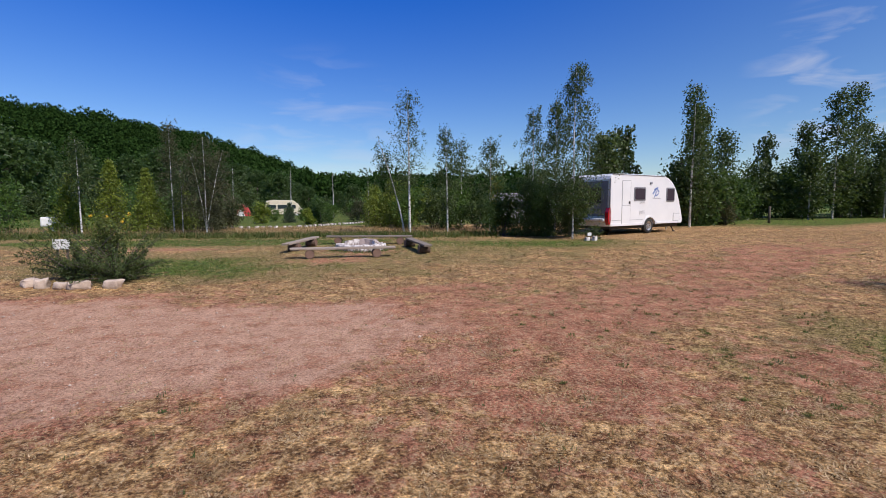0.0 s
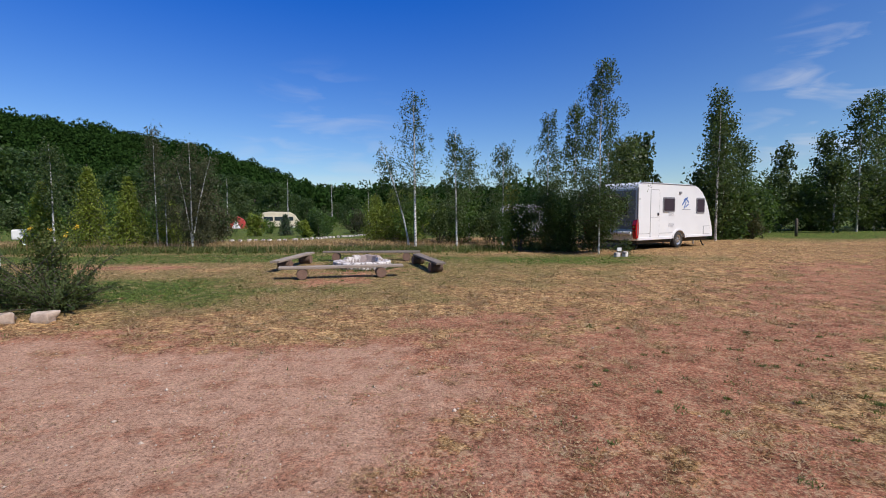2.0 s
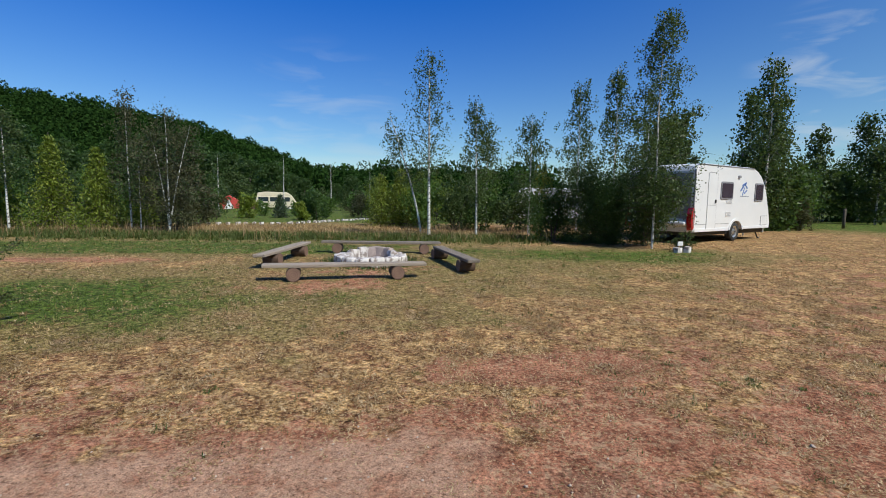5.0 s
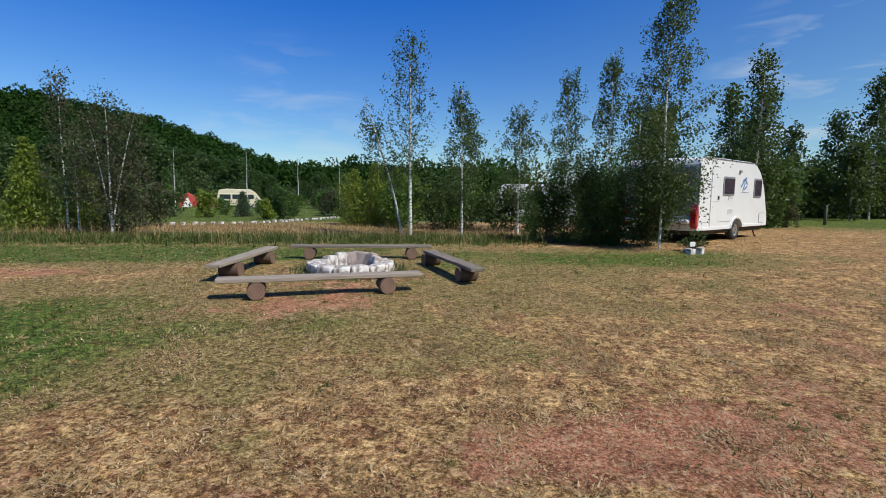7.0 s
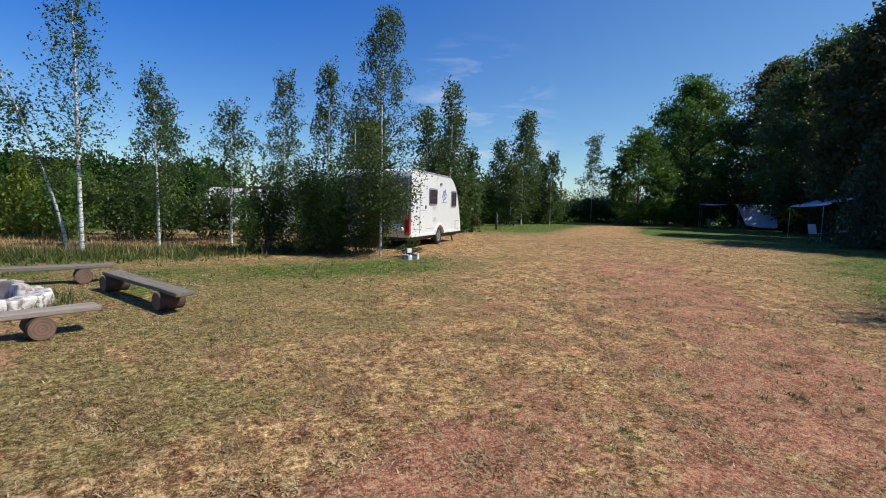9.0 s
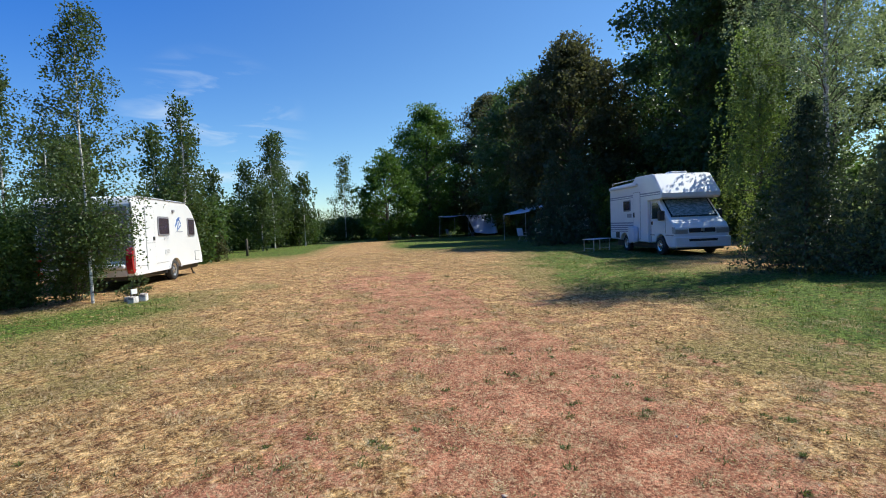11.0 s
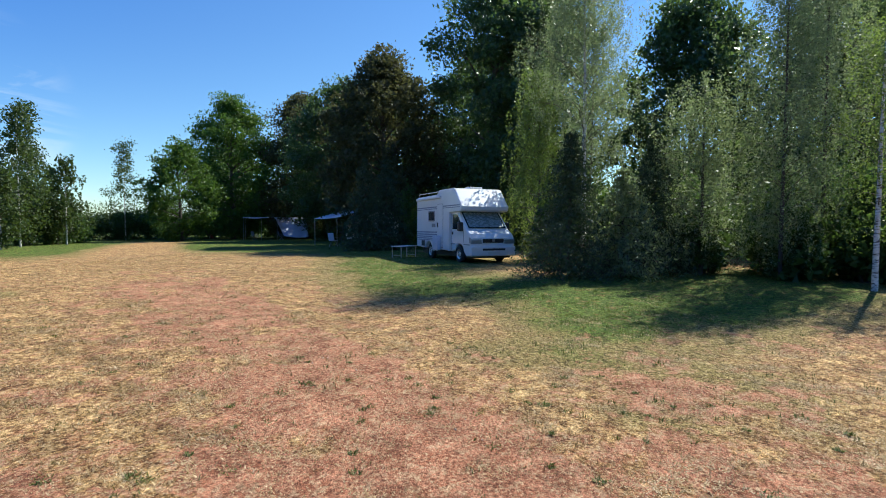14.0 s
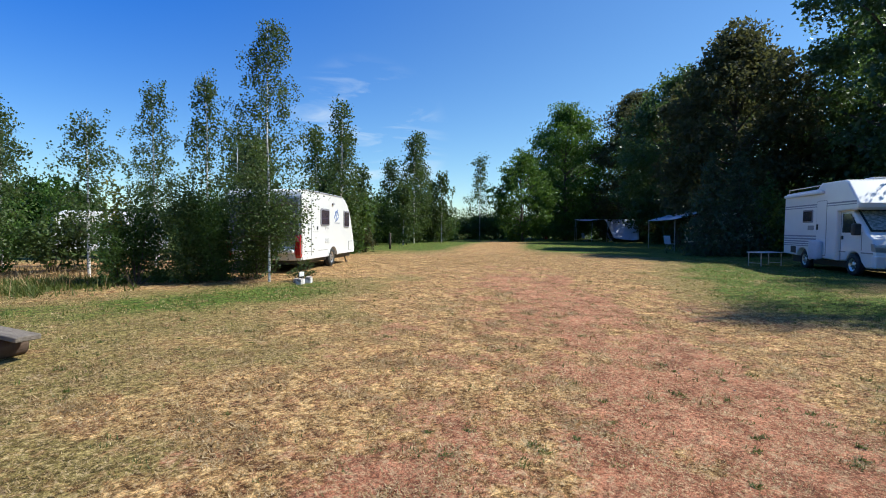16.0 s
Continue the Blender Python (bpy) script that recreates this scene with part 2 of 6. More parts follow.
M["line"] = plain("panel_gap", (0.30, 0.30, 0.31), (0.25, 0.25, 0.26), 4, 0.6)
M["black_plastic"] = plain("black_plastic", (0.022, 0.022, 0.025), (0.04, 0.04, 0.042), 8, 0.45)
M["rubber"] = plain("tyre_rubber", (0.025, 0.025, 0.025), (0.05, 0.047, 0.045), 12, 0.85, bumped=0.3)
M["alloy"] = plain("alloy_rim", (0.70, 0.70, 0.71), (0.6, 0.6, 0.6), 6, 0.3, metal=0.85)
M["steel"] = plain("galvanised_steel", (0.45, 0.46, 0.47), (0.36, 0.37, 0.38), 9, 0.45, metal=0.8)
M["red_lens"] = plain("red_lamp_lens", (0.42, 0.015, 0.02), (0.32, 0.01, 0.015), 5, 0.2, coat=0.6)
M["blue_mark"] = plain("blue_marking", (0.08, 0.16, 0.40), (0.14, 0.24, 0.50), 6, 0.4)
M["grey_mark"] = plain("grey_blue_stripe", (0.20, 0.22, 0.30), (0.26, 0.28, 0.35), 6, 0.45)
M["number_plate"] = plain("number_plate_white", (0.70, 0.70, 0.68), (0.6, 0.6, 0.58), 6, 0.4)
M["tarp_blue"] = plain("pale_blue_tarpaulin", (0.58, 0.61, 0.74), (0.44, 0.48, 0.62), 1.2, 0.55, bumped=0.3)
M["tarp_grey"] = plain("grey_awning_cloth", (0.62, 0.63, 0.70), (0.52, 0.53, 0.60), 1.5, 0.7)
M["white_cloth"] = plain("white_cloth", (0.78, 0.77, 0.75), (0.66, 0.65, 0.63), 5, 0.85)
M["red_cloth"] = plain("red_cloth", (0.50, 0.06, 0.05), (0.40, 0.04, 0.035), 5, 0.8)
M["pink_cloth"] = plain("pink_cloth", (0.62, 0.22, 0.24), (0.52, 0.16, 0.18), 5, 0.85)
M["yellow_petal"] = plain("yellow_petals", (0.75, 0.48, 0.03), (0.65, 0.38, 0.02), 20, 0.7)
M["post_wood"] = plain("dark_post_wood", (0.10, 0.08, 0.065), (0.16, 0.13, 0.10), 6, 0.9, bumped=0.7, stretch=(6, 6, 0.8))
M["brown_fence"] = plain("red_brown_boards", (0.17, 0.08, 0.06), (0.12, 0.055, 0.042), 5, 0.85)


def glass(name, tint, rough=0.06):
    m = bpy.data.materials.new(name)
    nt, ns, ln, p = nodes_of(m)
    ln.new(blend(nt, noise_tex(nt, coords(nt), 2.0), tint, tuple(v * 1.5 for v in tint)), p.inputs["Base Color"])
    p.inputs["Roughness"].default_value, p.inputs["Specular IOR Level"].default_value = rough, 0.6
    return m


M["acrylic"] = glass("smoked_acrylic_pane", (0.045, 0.035, 0.045))
M["screen"] = glass("dark_window_glass", (0.02, 0.03, 0.035))


def foil():
    m = bpy.data.materials.new("silver_sun_blind")
    nt, ns, ln, p = nodes_of(m)
    v = coords(nt, (1, 5, 14))
    n = noise_tex(nt, v, 1.6, 3)
    ln.new(ramp(nt, n, [(0.40, (0.10, 0.16, 0.17)), (0.62, (0.34, 0.42, 0.44))]), p.inputs["Base Color"])
    p.inputs["Roughness"].default_value, p.inputs["Coat Weight"].default_value = 0.4, 0.8
    return m


M["foil"] = foil()


def ground_surface():
    """Red earth, pale gravel, straw and turf, weighed by the sheet's own layers."""
    m = bpy.data.materials.new("camp_ground")
    nt, ns, ln, p = nodes_of(m)
    v = coords(nt)

    def layer(name):
        a = ns.new("ShaderNodeAttribute")
        a.attribute_name = name
        return a.outputs["Fac"]

    def fray(value, tex, amount, lo, hi):
        a = ns.new("ShaderNodeMath")
        a.operation = "MULTIPLY_ADD"
        ln.new(tex, a.inputs[0])
        a.inputs[1].default_value = amount
        ln.new(value, a.inputs[2])
        mr = ns.new("ShaderNodeMapRange")
        mr.interpolation_type = "SMOOTHSTEP"
        mr.inputs["From Min"].default_value, mr.inputs["From Max"].default_value = lo, hi
        ln.new(a.outputs[0], mr.inputs["Value"])
        return mr.outputs[0]

    n2, nm = noise_tex(nt, v, 4.5, 8, 0.75), noise_tex(nt, v, 13, 6, 0.75)
    n3, n4 = noise_tex(nt, v, 38, 5, 0.8), noise_tex(nt, v, 110, 3, 0.7)
    patch, tone = noise_tex(nt, v, 1.5, 11, 0.74), noise_tex(nt, v, 2.7, 9, 0.72)
    grit = ramp(nt, n3, [(0.40, (0.36, 0.34, 0.32)), (0.5, (0.98, 0.97, 0.95)), (0.60, (1.75, 1.72, 1.66))])
    soil = ramp(nt, n2, [(0.36, (0.30, 0.118, 0.068)), (0.64, (0.54, 0.265, 0.170))])
    soil = blend(nt, 0.8, soil, grit, "MULTIPLY")
    soil = blend(nt, ramp(nt, nm, [(0.53, (0, 0, 0)), (0.60, (0.7, 0.7, 0.7))]), soil, (0.60, 0.43, 0.27))
    gravel = ramp(nt, n2, [(0.36, (0.54, 0.295, 0.19)), (0.64, (0.78, 0.485, 0.335))])
    gravel = blend(nt, 0.55, gravel, grit, "MULTIPLY")
    gravel = blend(nt, 0.35, gravel, ramp(nt, n4, [(0.42, (0.13, 0.07, 0.045)), (0.60, (0.86, 0.61, 0.46))]))
    gravel = blend(nt, ramp(nt, tone, [(0.50, (0, 0, 0)), (0.60, (0.75, 0.75, 0.75))]), gravel, soil)
    straw = ramp(nt, nm, [(0.42, (0.17, 0.095, 0.040)), (0.5, (0.42, 0.270, 0.122)), (0.58, (0.66, 0.475, 0.25))])
    straw = blend(nt, 0.9, straw, grit, "MULTIPLY")
    bare = blend(nt, 0.9, ramp(nt, nm, [(0.42, (0.14, 0.062, 0.031)), (0.58, (0.39, 0.20, 0.11))]), grit, "MULTIPLY")
    straw = blend(nt, ramp(nt, n2, [(0.49, (0, 0, 0)), (0.56, (0.85, 0.85, 0.85))]), straw, bare)
    turf = ramp(nt, nm, [(0.40, (0.030, 0.056, 0.009)), (0.52, (0.090, 0.155, 0.022)), (0.62, (0.19, 0.27, 0.05))])
    olive = ramp(nt, nm, [(0.40, (0.10, 0.076, 0.024)), (0.52, (0.25, 0.195, 0.068)), (0.62, (0.44, 0.355, 0.15))])
    turf = blend(nt, fray(layer("green"), patch, 0.5, 0.72, 1.05), olive, turf)
    turf = blend(nt, 0.85, turf, grit, "MULTIPLY")
    turf = blend(nt, ramp(nt, n2, [(0.54, (0, 0, 0)), (0.60, (0.6, 0.6, 0.6))]), turf, straw)
    straw = blend(nt, 1.0, straw, ramp(nt, tone, [(0.40, (0.66, 0.61, 0.57)), (0.60, (1.40, 1.36, 1.28))]), "MULTIPLY")
    soil = blend(nt, 1.0, soil, ramp(nt, tone, [(0.38, (0.62, 0.56, 0.54)), (0.62, (1.25, 1.22, 1.2))]), "MULTIPLY")
    clumps = blend(nt, 0.45, patch, blend(nt, 0.4, n2, nm))
    col = blend(nt, fray(layer("green"), clumps, 1.8, 1.08, 1.26), straw, turf)
    col = blend(nt, fray(layer("dirt"), clumps, 2.6, 1.60, 1.80), col, soil)
    col = blend(nt, fray(layer("pale"), clumps, 2.2, 1.30, 1.85), col, gravel)
    # litter: bleached flecks of straw, and crumbs of dark earth
    litter = noise_tex(nt, v, 30, 4, 0.85)
    few = blend(nt, fray(layer("pale"), clumps, 0.6, 0.5, 1.0), (1, 1, 1), (0.25, 0.25, 0.25))
    few = blend(nt, fray(layer("green"), patch, 0.5, 0.72, 1.05), few, (0.2, 0.2, 0.2))
    pale_fleck = blend(nt, 1.0, ramp(nt, litter, [(0.555, (0, 0, 0)), (0.61, (0.8, 0.8, 0.8))]), few, "MULTIPLY")
    col = blend(nt, pale_fleck, col, (0.74, 0.55, 0.33))
    col = blend(nt, ramp(nt, litter, [(0.38, (0.7, 0.7, 0.7)), (0.45, (0, 0, 0))]), col, blend(nt, 1.0, col, (0.22, 0.18, 0.15), "MULTIPLY"))
    col = blend(nt, 1.0, col, (0.785, 0.755, 0.72), "MULTIPLY")
    ln.new(col, p.inputs["Base Color"])
    p.inputs["Roughness"].default_value = 0.95
    p.inputs["Specular IOR Level"].default_value = 0.15
    bump(nt, p, blend(nt, 0.55, nm, n3), 0.9, 0.04)
    return m


M["ground"] = ground_surface()


# ---- mesh helpers ----
def rng_of(seed):
    return np.random.default_rng(seed)


def fast_mesh(name, V, F):
    V, F = np.asarray(V, float), np.asarray(F, int)
    me = bpy.data.meshes.new(name)
    me.vertices.add(len(V))
    me.vertices.foreach_set("co", V.ravel())
    k = F.shape[1]
    me.loops.add(F.size)
    me.loops.foreach_set("vertex_index", F.ravel())
    me.polygons.add(len(F))
    me.polygons.foreach_set("loop_start", np.arange(0, F.size, k))
    me.update(calc_edges=True)
    return me


def link_mesh(name, me, material, parent=None, label="", smooth=False):
    me.materials.append(material)
    if smooth:
        me.polygons.foreach_set("use_smooth", np.ones(len(me.polygons), bool))
    ob = new(name, me)
    if parent:
        ob.parent = parent
    if label:
        ob["label"] = label
    return ob


def part(name, bm, material, parent=None, label="", smooth=False):
    me = bpy.data.meshes.new(name)
    bm.normal_update()
    bm.to_mesh(me)
    bm.free()
    return link_mesh(name, me, material, parent, label, smooth)


def thing(name, m, label, category, group=""):
    ob = new(name)
    ob.empty_display_size = 0.2
    ob.matrix_basis = m
    return tagged(ob, label, category, group)


def boxed(x0, x1, y0, y1, z0, z1, bevel=0.0, segs=2, m=None):
    bm = bmesh.new()
    bmesh.ops.create_cube(bm, size=1)
    for v in bm.verts:
        v.co = Vector(((x0 + x1) / 2 + v.co.x * (x1 - x0), (y0 + y1) / 2 + v.co.y * (y1 - y0), (z0 + z1) / 2 + v.co.z * (z1 - z0)))
    if bevel:
        bmesh.ops.bevel(bm, geom=bm.edges[:], offset=bevel, segments=segs, profile=0.5, affect="EDGES")
    if m is not None:
        bmesh.ops.transform(bm, matrix=m, verts=bm.verts)
    return bm


def rounded_panel(x0, x1, z0, z1, y0, y1, r, segs=5):
    """An upright plate in the xz plane with rounded corners, between y0 and y1."""
    pts = []
    for cx, cz, a0 in ((x1 - r, z1 - r, 0), (x0 + r, z1 - r, 90), (x0 + r, z0 + r, 180), (x1 - r, z0 + r, 270)):
        for i in range(segs + 1):
            a = radians(a0 + 90 * i / segs)
            pts.append((cx + r * math.cos(a), cz + r * math.sin(a)))
    return prism(pts, y0, y1)


def prism(profile, y0, y1, bevel=0.0, segs=3):
    bm = bmesh.new()
    f = bm.faces.new([bm.verts.new((x, y0, z)) for x, z in profile])
    g = bmesh.ops.extrude_face_region(bm, geom=[f])
    for v in g["geom"]:
        if isinstance(v, bmesh.types.BMVert):
            v.co.y = y1
    bmesh.ops.recalc_face_normals(bm, faces=bm.faces[:])
    if bevel:
        rim = [e for e in bm.edges if abs(e.verts[0].co.y - e.verts[1].co.y) < 1e-6]
        bmesh.ops.bevel(bm, geom=rim, offset=bevel, segments=segs, profile=0.5, affect="EDGES", clamp_overlap=True)
    return bm


def turned(profile, segs=24, axis="y"):
    """A ring of revolution about the y (or z) axis from (radius, height) pairs, closed into a loop."""
    V, F, n = [], [], len(profile)
    for i in range(segs):
        a = 2 * math.pi * i / segs
        for r, h in profile:
            V.append((r * math.cos(a), h, r * math.sin(a)) if axis == "y" else (r * math.cos(a), r * math.sin(a), h))
    for i in range(segs):
        for j in range(n - 1):
            a, b = i * n + j, ((i + 1) % segs) * n + j
            F.append((a, a + 1, b + 1, b))
    return V, F


def tube(P, R, sides=6):
    P, R = np.asarray(P, float), np.asarray(R, float)
    T = np.gradient(P, axis=0)
    T /= np.linalg.norm(T, axis=1)[:, None] + 1e-9
    ref = np.where(np.abs(T[:, 2:3]) > 0.9, [[1.0, 0, 0]], [[0, 0, 1.0]])
    A = np.cross(T, ref)
    A /= np.linalg.norm(A, axis=1)[:, None] + 1e-9
    B = np.cross(T, A)
    an = np.arange(sides) * 2 * np.pi / sides
    V = P[:, None] + R[:, None, None] * (np.cos(an)[None, :, None] * A[:, None] + np.sin(an)[None, :, None] * B[:, None])
    n = len(P)
    i, j = np.meshgrid(np.arange(n - 1), np.arange(sides), indexing="ij")
    F = np.stack([i * sides + j, i * sides + (j + 1) % sides, (i + 1) * sides + (j + 1) % sides, (i + 1) * sides + j], -1).reshape(-1, 4)
    return V.reshape(-1, 3), F


def joined(pieces):
    V, F, n = [], [], 0
    for v, f in pieces:
        V.append(v)
        F.append(np.asarray(f) + n)
        n += len(v)
    return np.concatenate(V), np.concatenate(F)


def leaves(C, size, rng, aspect=0.7, droop=0.0, far=False):
    """A small pointed leaf at each of the places C; far ones have three corners."""
    n = len(C)
    a = rng.normal(size=(n, 3))
    a[:, 2] -= droop
    a /= np.linalg.norm(a, axis=1)[:, None]
    b = np.cross(a, rng.normal(size=(n, 3)))
    b /= np.linalg.norm(b, axis=1)[:, None] + 1e-9
    s = (size * rng.uniform(0.6, 1.3, n))[:, None]
    if far:
        V = np.stack([C - a * s / 2, C + a * s * 0.5 + b * s * aspect / 2, C + a * s * 0.5 - b * s * aspect / 2], 1).reshape(-1, 3)
        return V, np.arange(3 * n).reshape(-1, 3)
    V = np.stack([C - a * s / 2, C + b * s * aspect / 2, C + a * s / 2, C - b * s * aspect / 2], 1).reshape(-1, 3)
    return V, np.arange(4 * n).reshape(-1, 4)


def ground_z(x, y):
    """The lie of the land: a shallow dip where the tracks meet."""
    r = np.hypot(np.asarray(x, float) - 1.5, np.asarray(y, float) - 4)
    s = np.clip((r - 3) / 12, 0, 1)
    return -0.03 + 0.3 * s * s * (3 - 2 * s)


def at_ground(x, y, sink=0.0, rz=0.0):
    return pose(x, y, float(ground_z(x, y)) - sink, 0, 0, rz)


# ---- kinds of plants ----
def limb_path(p0, azim, length, rise, curl, rng, n=5):
    """A limb that climbs first and bends down towards its tip."""
    s = np.linspace(0, 1, n)
    out = length * s
    up = length * (rise * s - curl * s * s)
    wob = rng.normal(0, 0.03 * length, (n, 2)) * s[:, None]
    return np.stack([p0[0] + np.cos(azim) * out + wob[:, 0], p0[1] + np.sin(azim) * out + wob[:, 1], p0[2] + up], 1)


def birch(m, h, width, seed, label, leaf=0.075, limbs=30, twigs=7, per=9, clear=0.25, r0=0.036, bend=(0.0, 0.0),
          curl=0.75, rise=0.95, hang=0.0, leaf_mat="birch_leaf", fork=0, spread=0.11, name="birch_tree", group="birches", bark="birch_bark", skirt=0, skirt_reach=1.5):
    rng = rng_of(seed)
    ob = thing(name, m, label, "birch tree", group)
    wood, limb_tubes, C = [], [], []
    stems = [(np.zeros(3), np.array([bend[0], bend[1], h]), 1.0)]
    for k in range(fork):
        a = rng.uniform(0, 6.28)
        stems.append((np.zeros(3), np.array([bend[0] + math.cos(a) * 0.22 * h, bend[1] + math.sin(a) * 0.22 * h, h * rng.uniform(0.7, 0.95)]), 0.75))
    for start, tip, girth in stems:
        s = np.linspace(0, 1, 12)
        path = start + (tip - start) * np.stack([s ** 1.3, s ** 1.3, s], 1)
        path[:, :2] += np.cumsum(rng.normal(0, 0.012 * h / 6, (12, 2)), 0) * s[:, None]
        wood.append(tube(path, girth * r0 * (1 - s) ** 0.8 + 0.006, 8))
        for i in range(int(limbs * (0.65 if fork else 1))):
            t = clear + (0.98 - clear) * (i + rng.uniform(0, 1)) / (limbs * (0.65 if fork else 1))
            p0 = np.array([np.interp(t, s, path[:, k]) for k in range(3)])
            u = (t - clear) / (1 - clear)
            reach = width * (0.35 + 0.65 * min(1, 4 * u)) * (1 - 0.82 * u ** 1.25) * rng.uniform(0.6, 1.25)
            lp = limb_path(p0, i * 2.4 + rng.uniform(-0.5, 0.5), reach, rise * rng.uniform(0.7, 1.3), curl * rng.uniform(0.6, 1.3), rng)
            limb_tubes.append(tube(lp, np.linspace(0.28 * r0 * (1.1 - t), 0.003, 5), 4))
            for _ in range(twigs):
                w = rng.uniform(0.3, 1.05)
                c = np.array([np.interp(w, np.linspace(0, 1, 5), lp[:, k]) for k in range(3)]) + rng.normal(0, spread, 3)
                q = rng.normal(0, [spread, spread, spread * 0.9], (per, 3))
                if hang:
                    q = rng.normal(0, 0.05, (per, 3))
                    q[:, 2] -= np.linspace(0, hang * rng.uniform(0.3, 1), per)
                C.append(c + q)
    for i in range(skirt):
        lp = limb_path(np.array([0, 0, rng.uniform(0.12, 0.3) * h]), i * 2.4, skirt_reach * rng.uniform(0.6, 1.1), 0.5, 0.45, rng)
        limb_tubes.append(tube(lp, np.linspace(0.012, 0.003, 5), 4))
        for _ in range(16):
            w = rng.uniform(0.2, 1.05)
            c = np.array([np.interp(w, np.linspace(0, 1, 5), lp[:, k]) for k in range(3)])
            C.append(c + rng.normal(0, 0.16, 3) + rng.normal(0, [0.1, 0.1, 0.16], (9, 3)))
    V, F = joined(wood)
    link_mesh("trunk", fast_mesh("trunk", V, F), M[bark], ob, "white birch bark with dark marks" if bark == "birch_bark" else "", True)
    V, F = joined(limb_tubes)
    tagged(link_mesh("limb_wood", fast_mesh("limb_wood", V, F), M["twig"], ob, "thin dark branches", True), kind="stuff")
    V, F = leaves(np.concatenate(C), leaf, rng, 0.75, 0.6)
    link_mesh("crown", fast_mesh("crown", V, F), M[leaf_mat], ob)
    return ob


def broadleaf(m, h, width, seed, label, leaf=0.3, clumps=70, per=110, mat="oak_leaf", low=0.12, name="oak_tree", category="tree", group="wood edge"):
    """A tall tree whose crown is heaped from uneven clumps of leaves on bent limbs."""
    rng = rng_of(seed)
    ob = thing(name, m, label, category, group)
    s = np.linspace(0, 1, 8)
    path = np.stack([np.cumsum(rng.normal(0, 0.05, 8)), np.cumsum(rng.normal(0, 0.05, 8)), s * h * 0.8], 1)
    r0 = 0.018 * h
    wood, C = [tube(path, r0 * (1 - s) + 0.03, 8)], []
    for i in range(clumps):
        t = low + (1 - low) * ((i + rng.uniform(0, 1)) / clumps)
        ring = math.sin(math.pi * min(1, max(0.0, (t - low) / (1 - low)) * 0.9 + 0.12)) ** 0.6
        a, rad = rng.uniform(0, 6.283), width * ring * rng.uniform(0.35, 1.0) ** 0.6
        c = np.array([math.cos(a) * rad, math.sin(a) * rad, t * h])
        if i % 3 == 0:
            k = min(0.78 * h, c[2] * 0.75)
            p0 = np.array([np.interp(k, path[:, 2], path[:, 0]), np.interp(k, path[:, 2], path[:, 1]), k])
            wood.append(tube(np.linspace(p0, c, 4) + rng.normal(0, 0.08, (4, 3)), np.linspace(r0 * 0.35, 0.02, 4), 5))
        size = width * rng.uniform(0.16, 0.34)
        k = max(8, per // 14)
        d = rng.normal(size=(k, 3))
        d /= np.linalg.norm(d, axis=1)[:, None]
        spray = c + d * size * rng.uniform(0.5, 1.2, (k, 1)) * np.array([1.15, 1.15, 0.8])
        C.append(spray[rng.integers(0, k, per)] + rng.normal(0, 1, (per, 3)) * size * np.array([0.20, 0.20, 0.13]))
    V, F = joined(wood)
    link_mesh("trunk", fast_mesh("trunk", V, F), M["bark"], ob, "", True)
    V, F = leaves(np.concatenate(C), leaf, rng, 0.8, 0.0, True)
    link_mesh("crown", fast_mesh("crown", V, F), M[mat], ob)
    return ob


def fir(m, h, width, seed, label, needle=0.14, mat="fir_leaf", whorl=0.2, per=26, name="fir_tree", group="firs"):
    """A conifer with whorls of drooping, tufted boughs."""
    rng = rng_of(seed)
    ob = thing(name, m, label, "conifer", group)
    s = np.linspace(0, 1, 6)
    wood, C = [tube(np.stack([0 * s, 0 * s, s * h], 1), 0.016 * h * (1 - s) + 0.008, 7)], []
    z = 0.12
    while z < h * 0.97:
        u = z / h
        n = max(4, int(9 * (1 - u) + 4))
        a0 = rng.uniform(0, 6.28)
        for k in range(n):
            reach = width * (1 - u) ** 0.8 * rng.uniform(0.65, 1.15)
            lp = limb_path(np.array([0, 0, z]), a0 + k * 6.283 / n + rng.uniform(-0.2, 0.2), reach, 0.28, 0.5, rng)
            wood.append(tube(lp, np.linspace(0.018 * (1.1 - u), 0.003, 5), 3))
            w = rng.uniform(0.12, 1.05, per)
            c = np.stack([np.interp(w, np.linspace(0, 1, 5), lp[:, q]) for q in range(3)], 1)
            C.append(c + rng.normal(0, 1, (per, 3)) * np.array([0.11, 0.11, 0.07]) * (0.5 + reach * 0.45))
        z += whorl * rng.uniform(0.8, 1.2)
    V, F = joined(wood)
    link_mesh("trunk", fast_mesh("trunk", V, F), M["bark"], ob, "", True)
    V, F = leaves(np.concatenate(C), needle, rng, 0.42, 0.8)
    link_mesh("crown", fast_mesh("crown", V, F), M[mat], ob)
    return ob


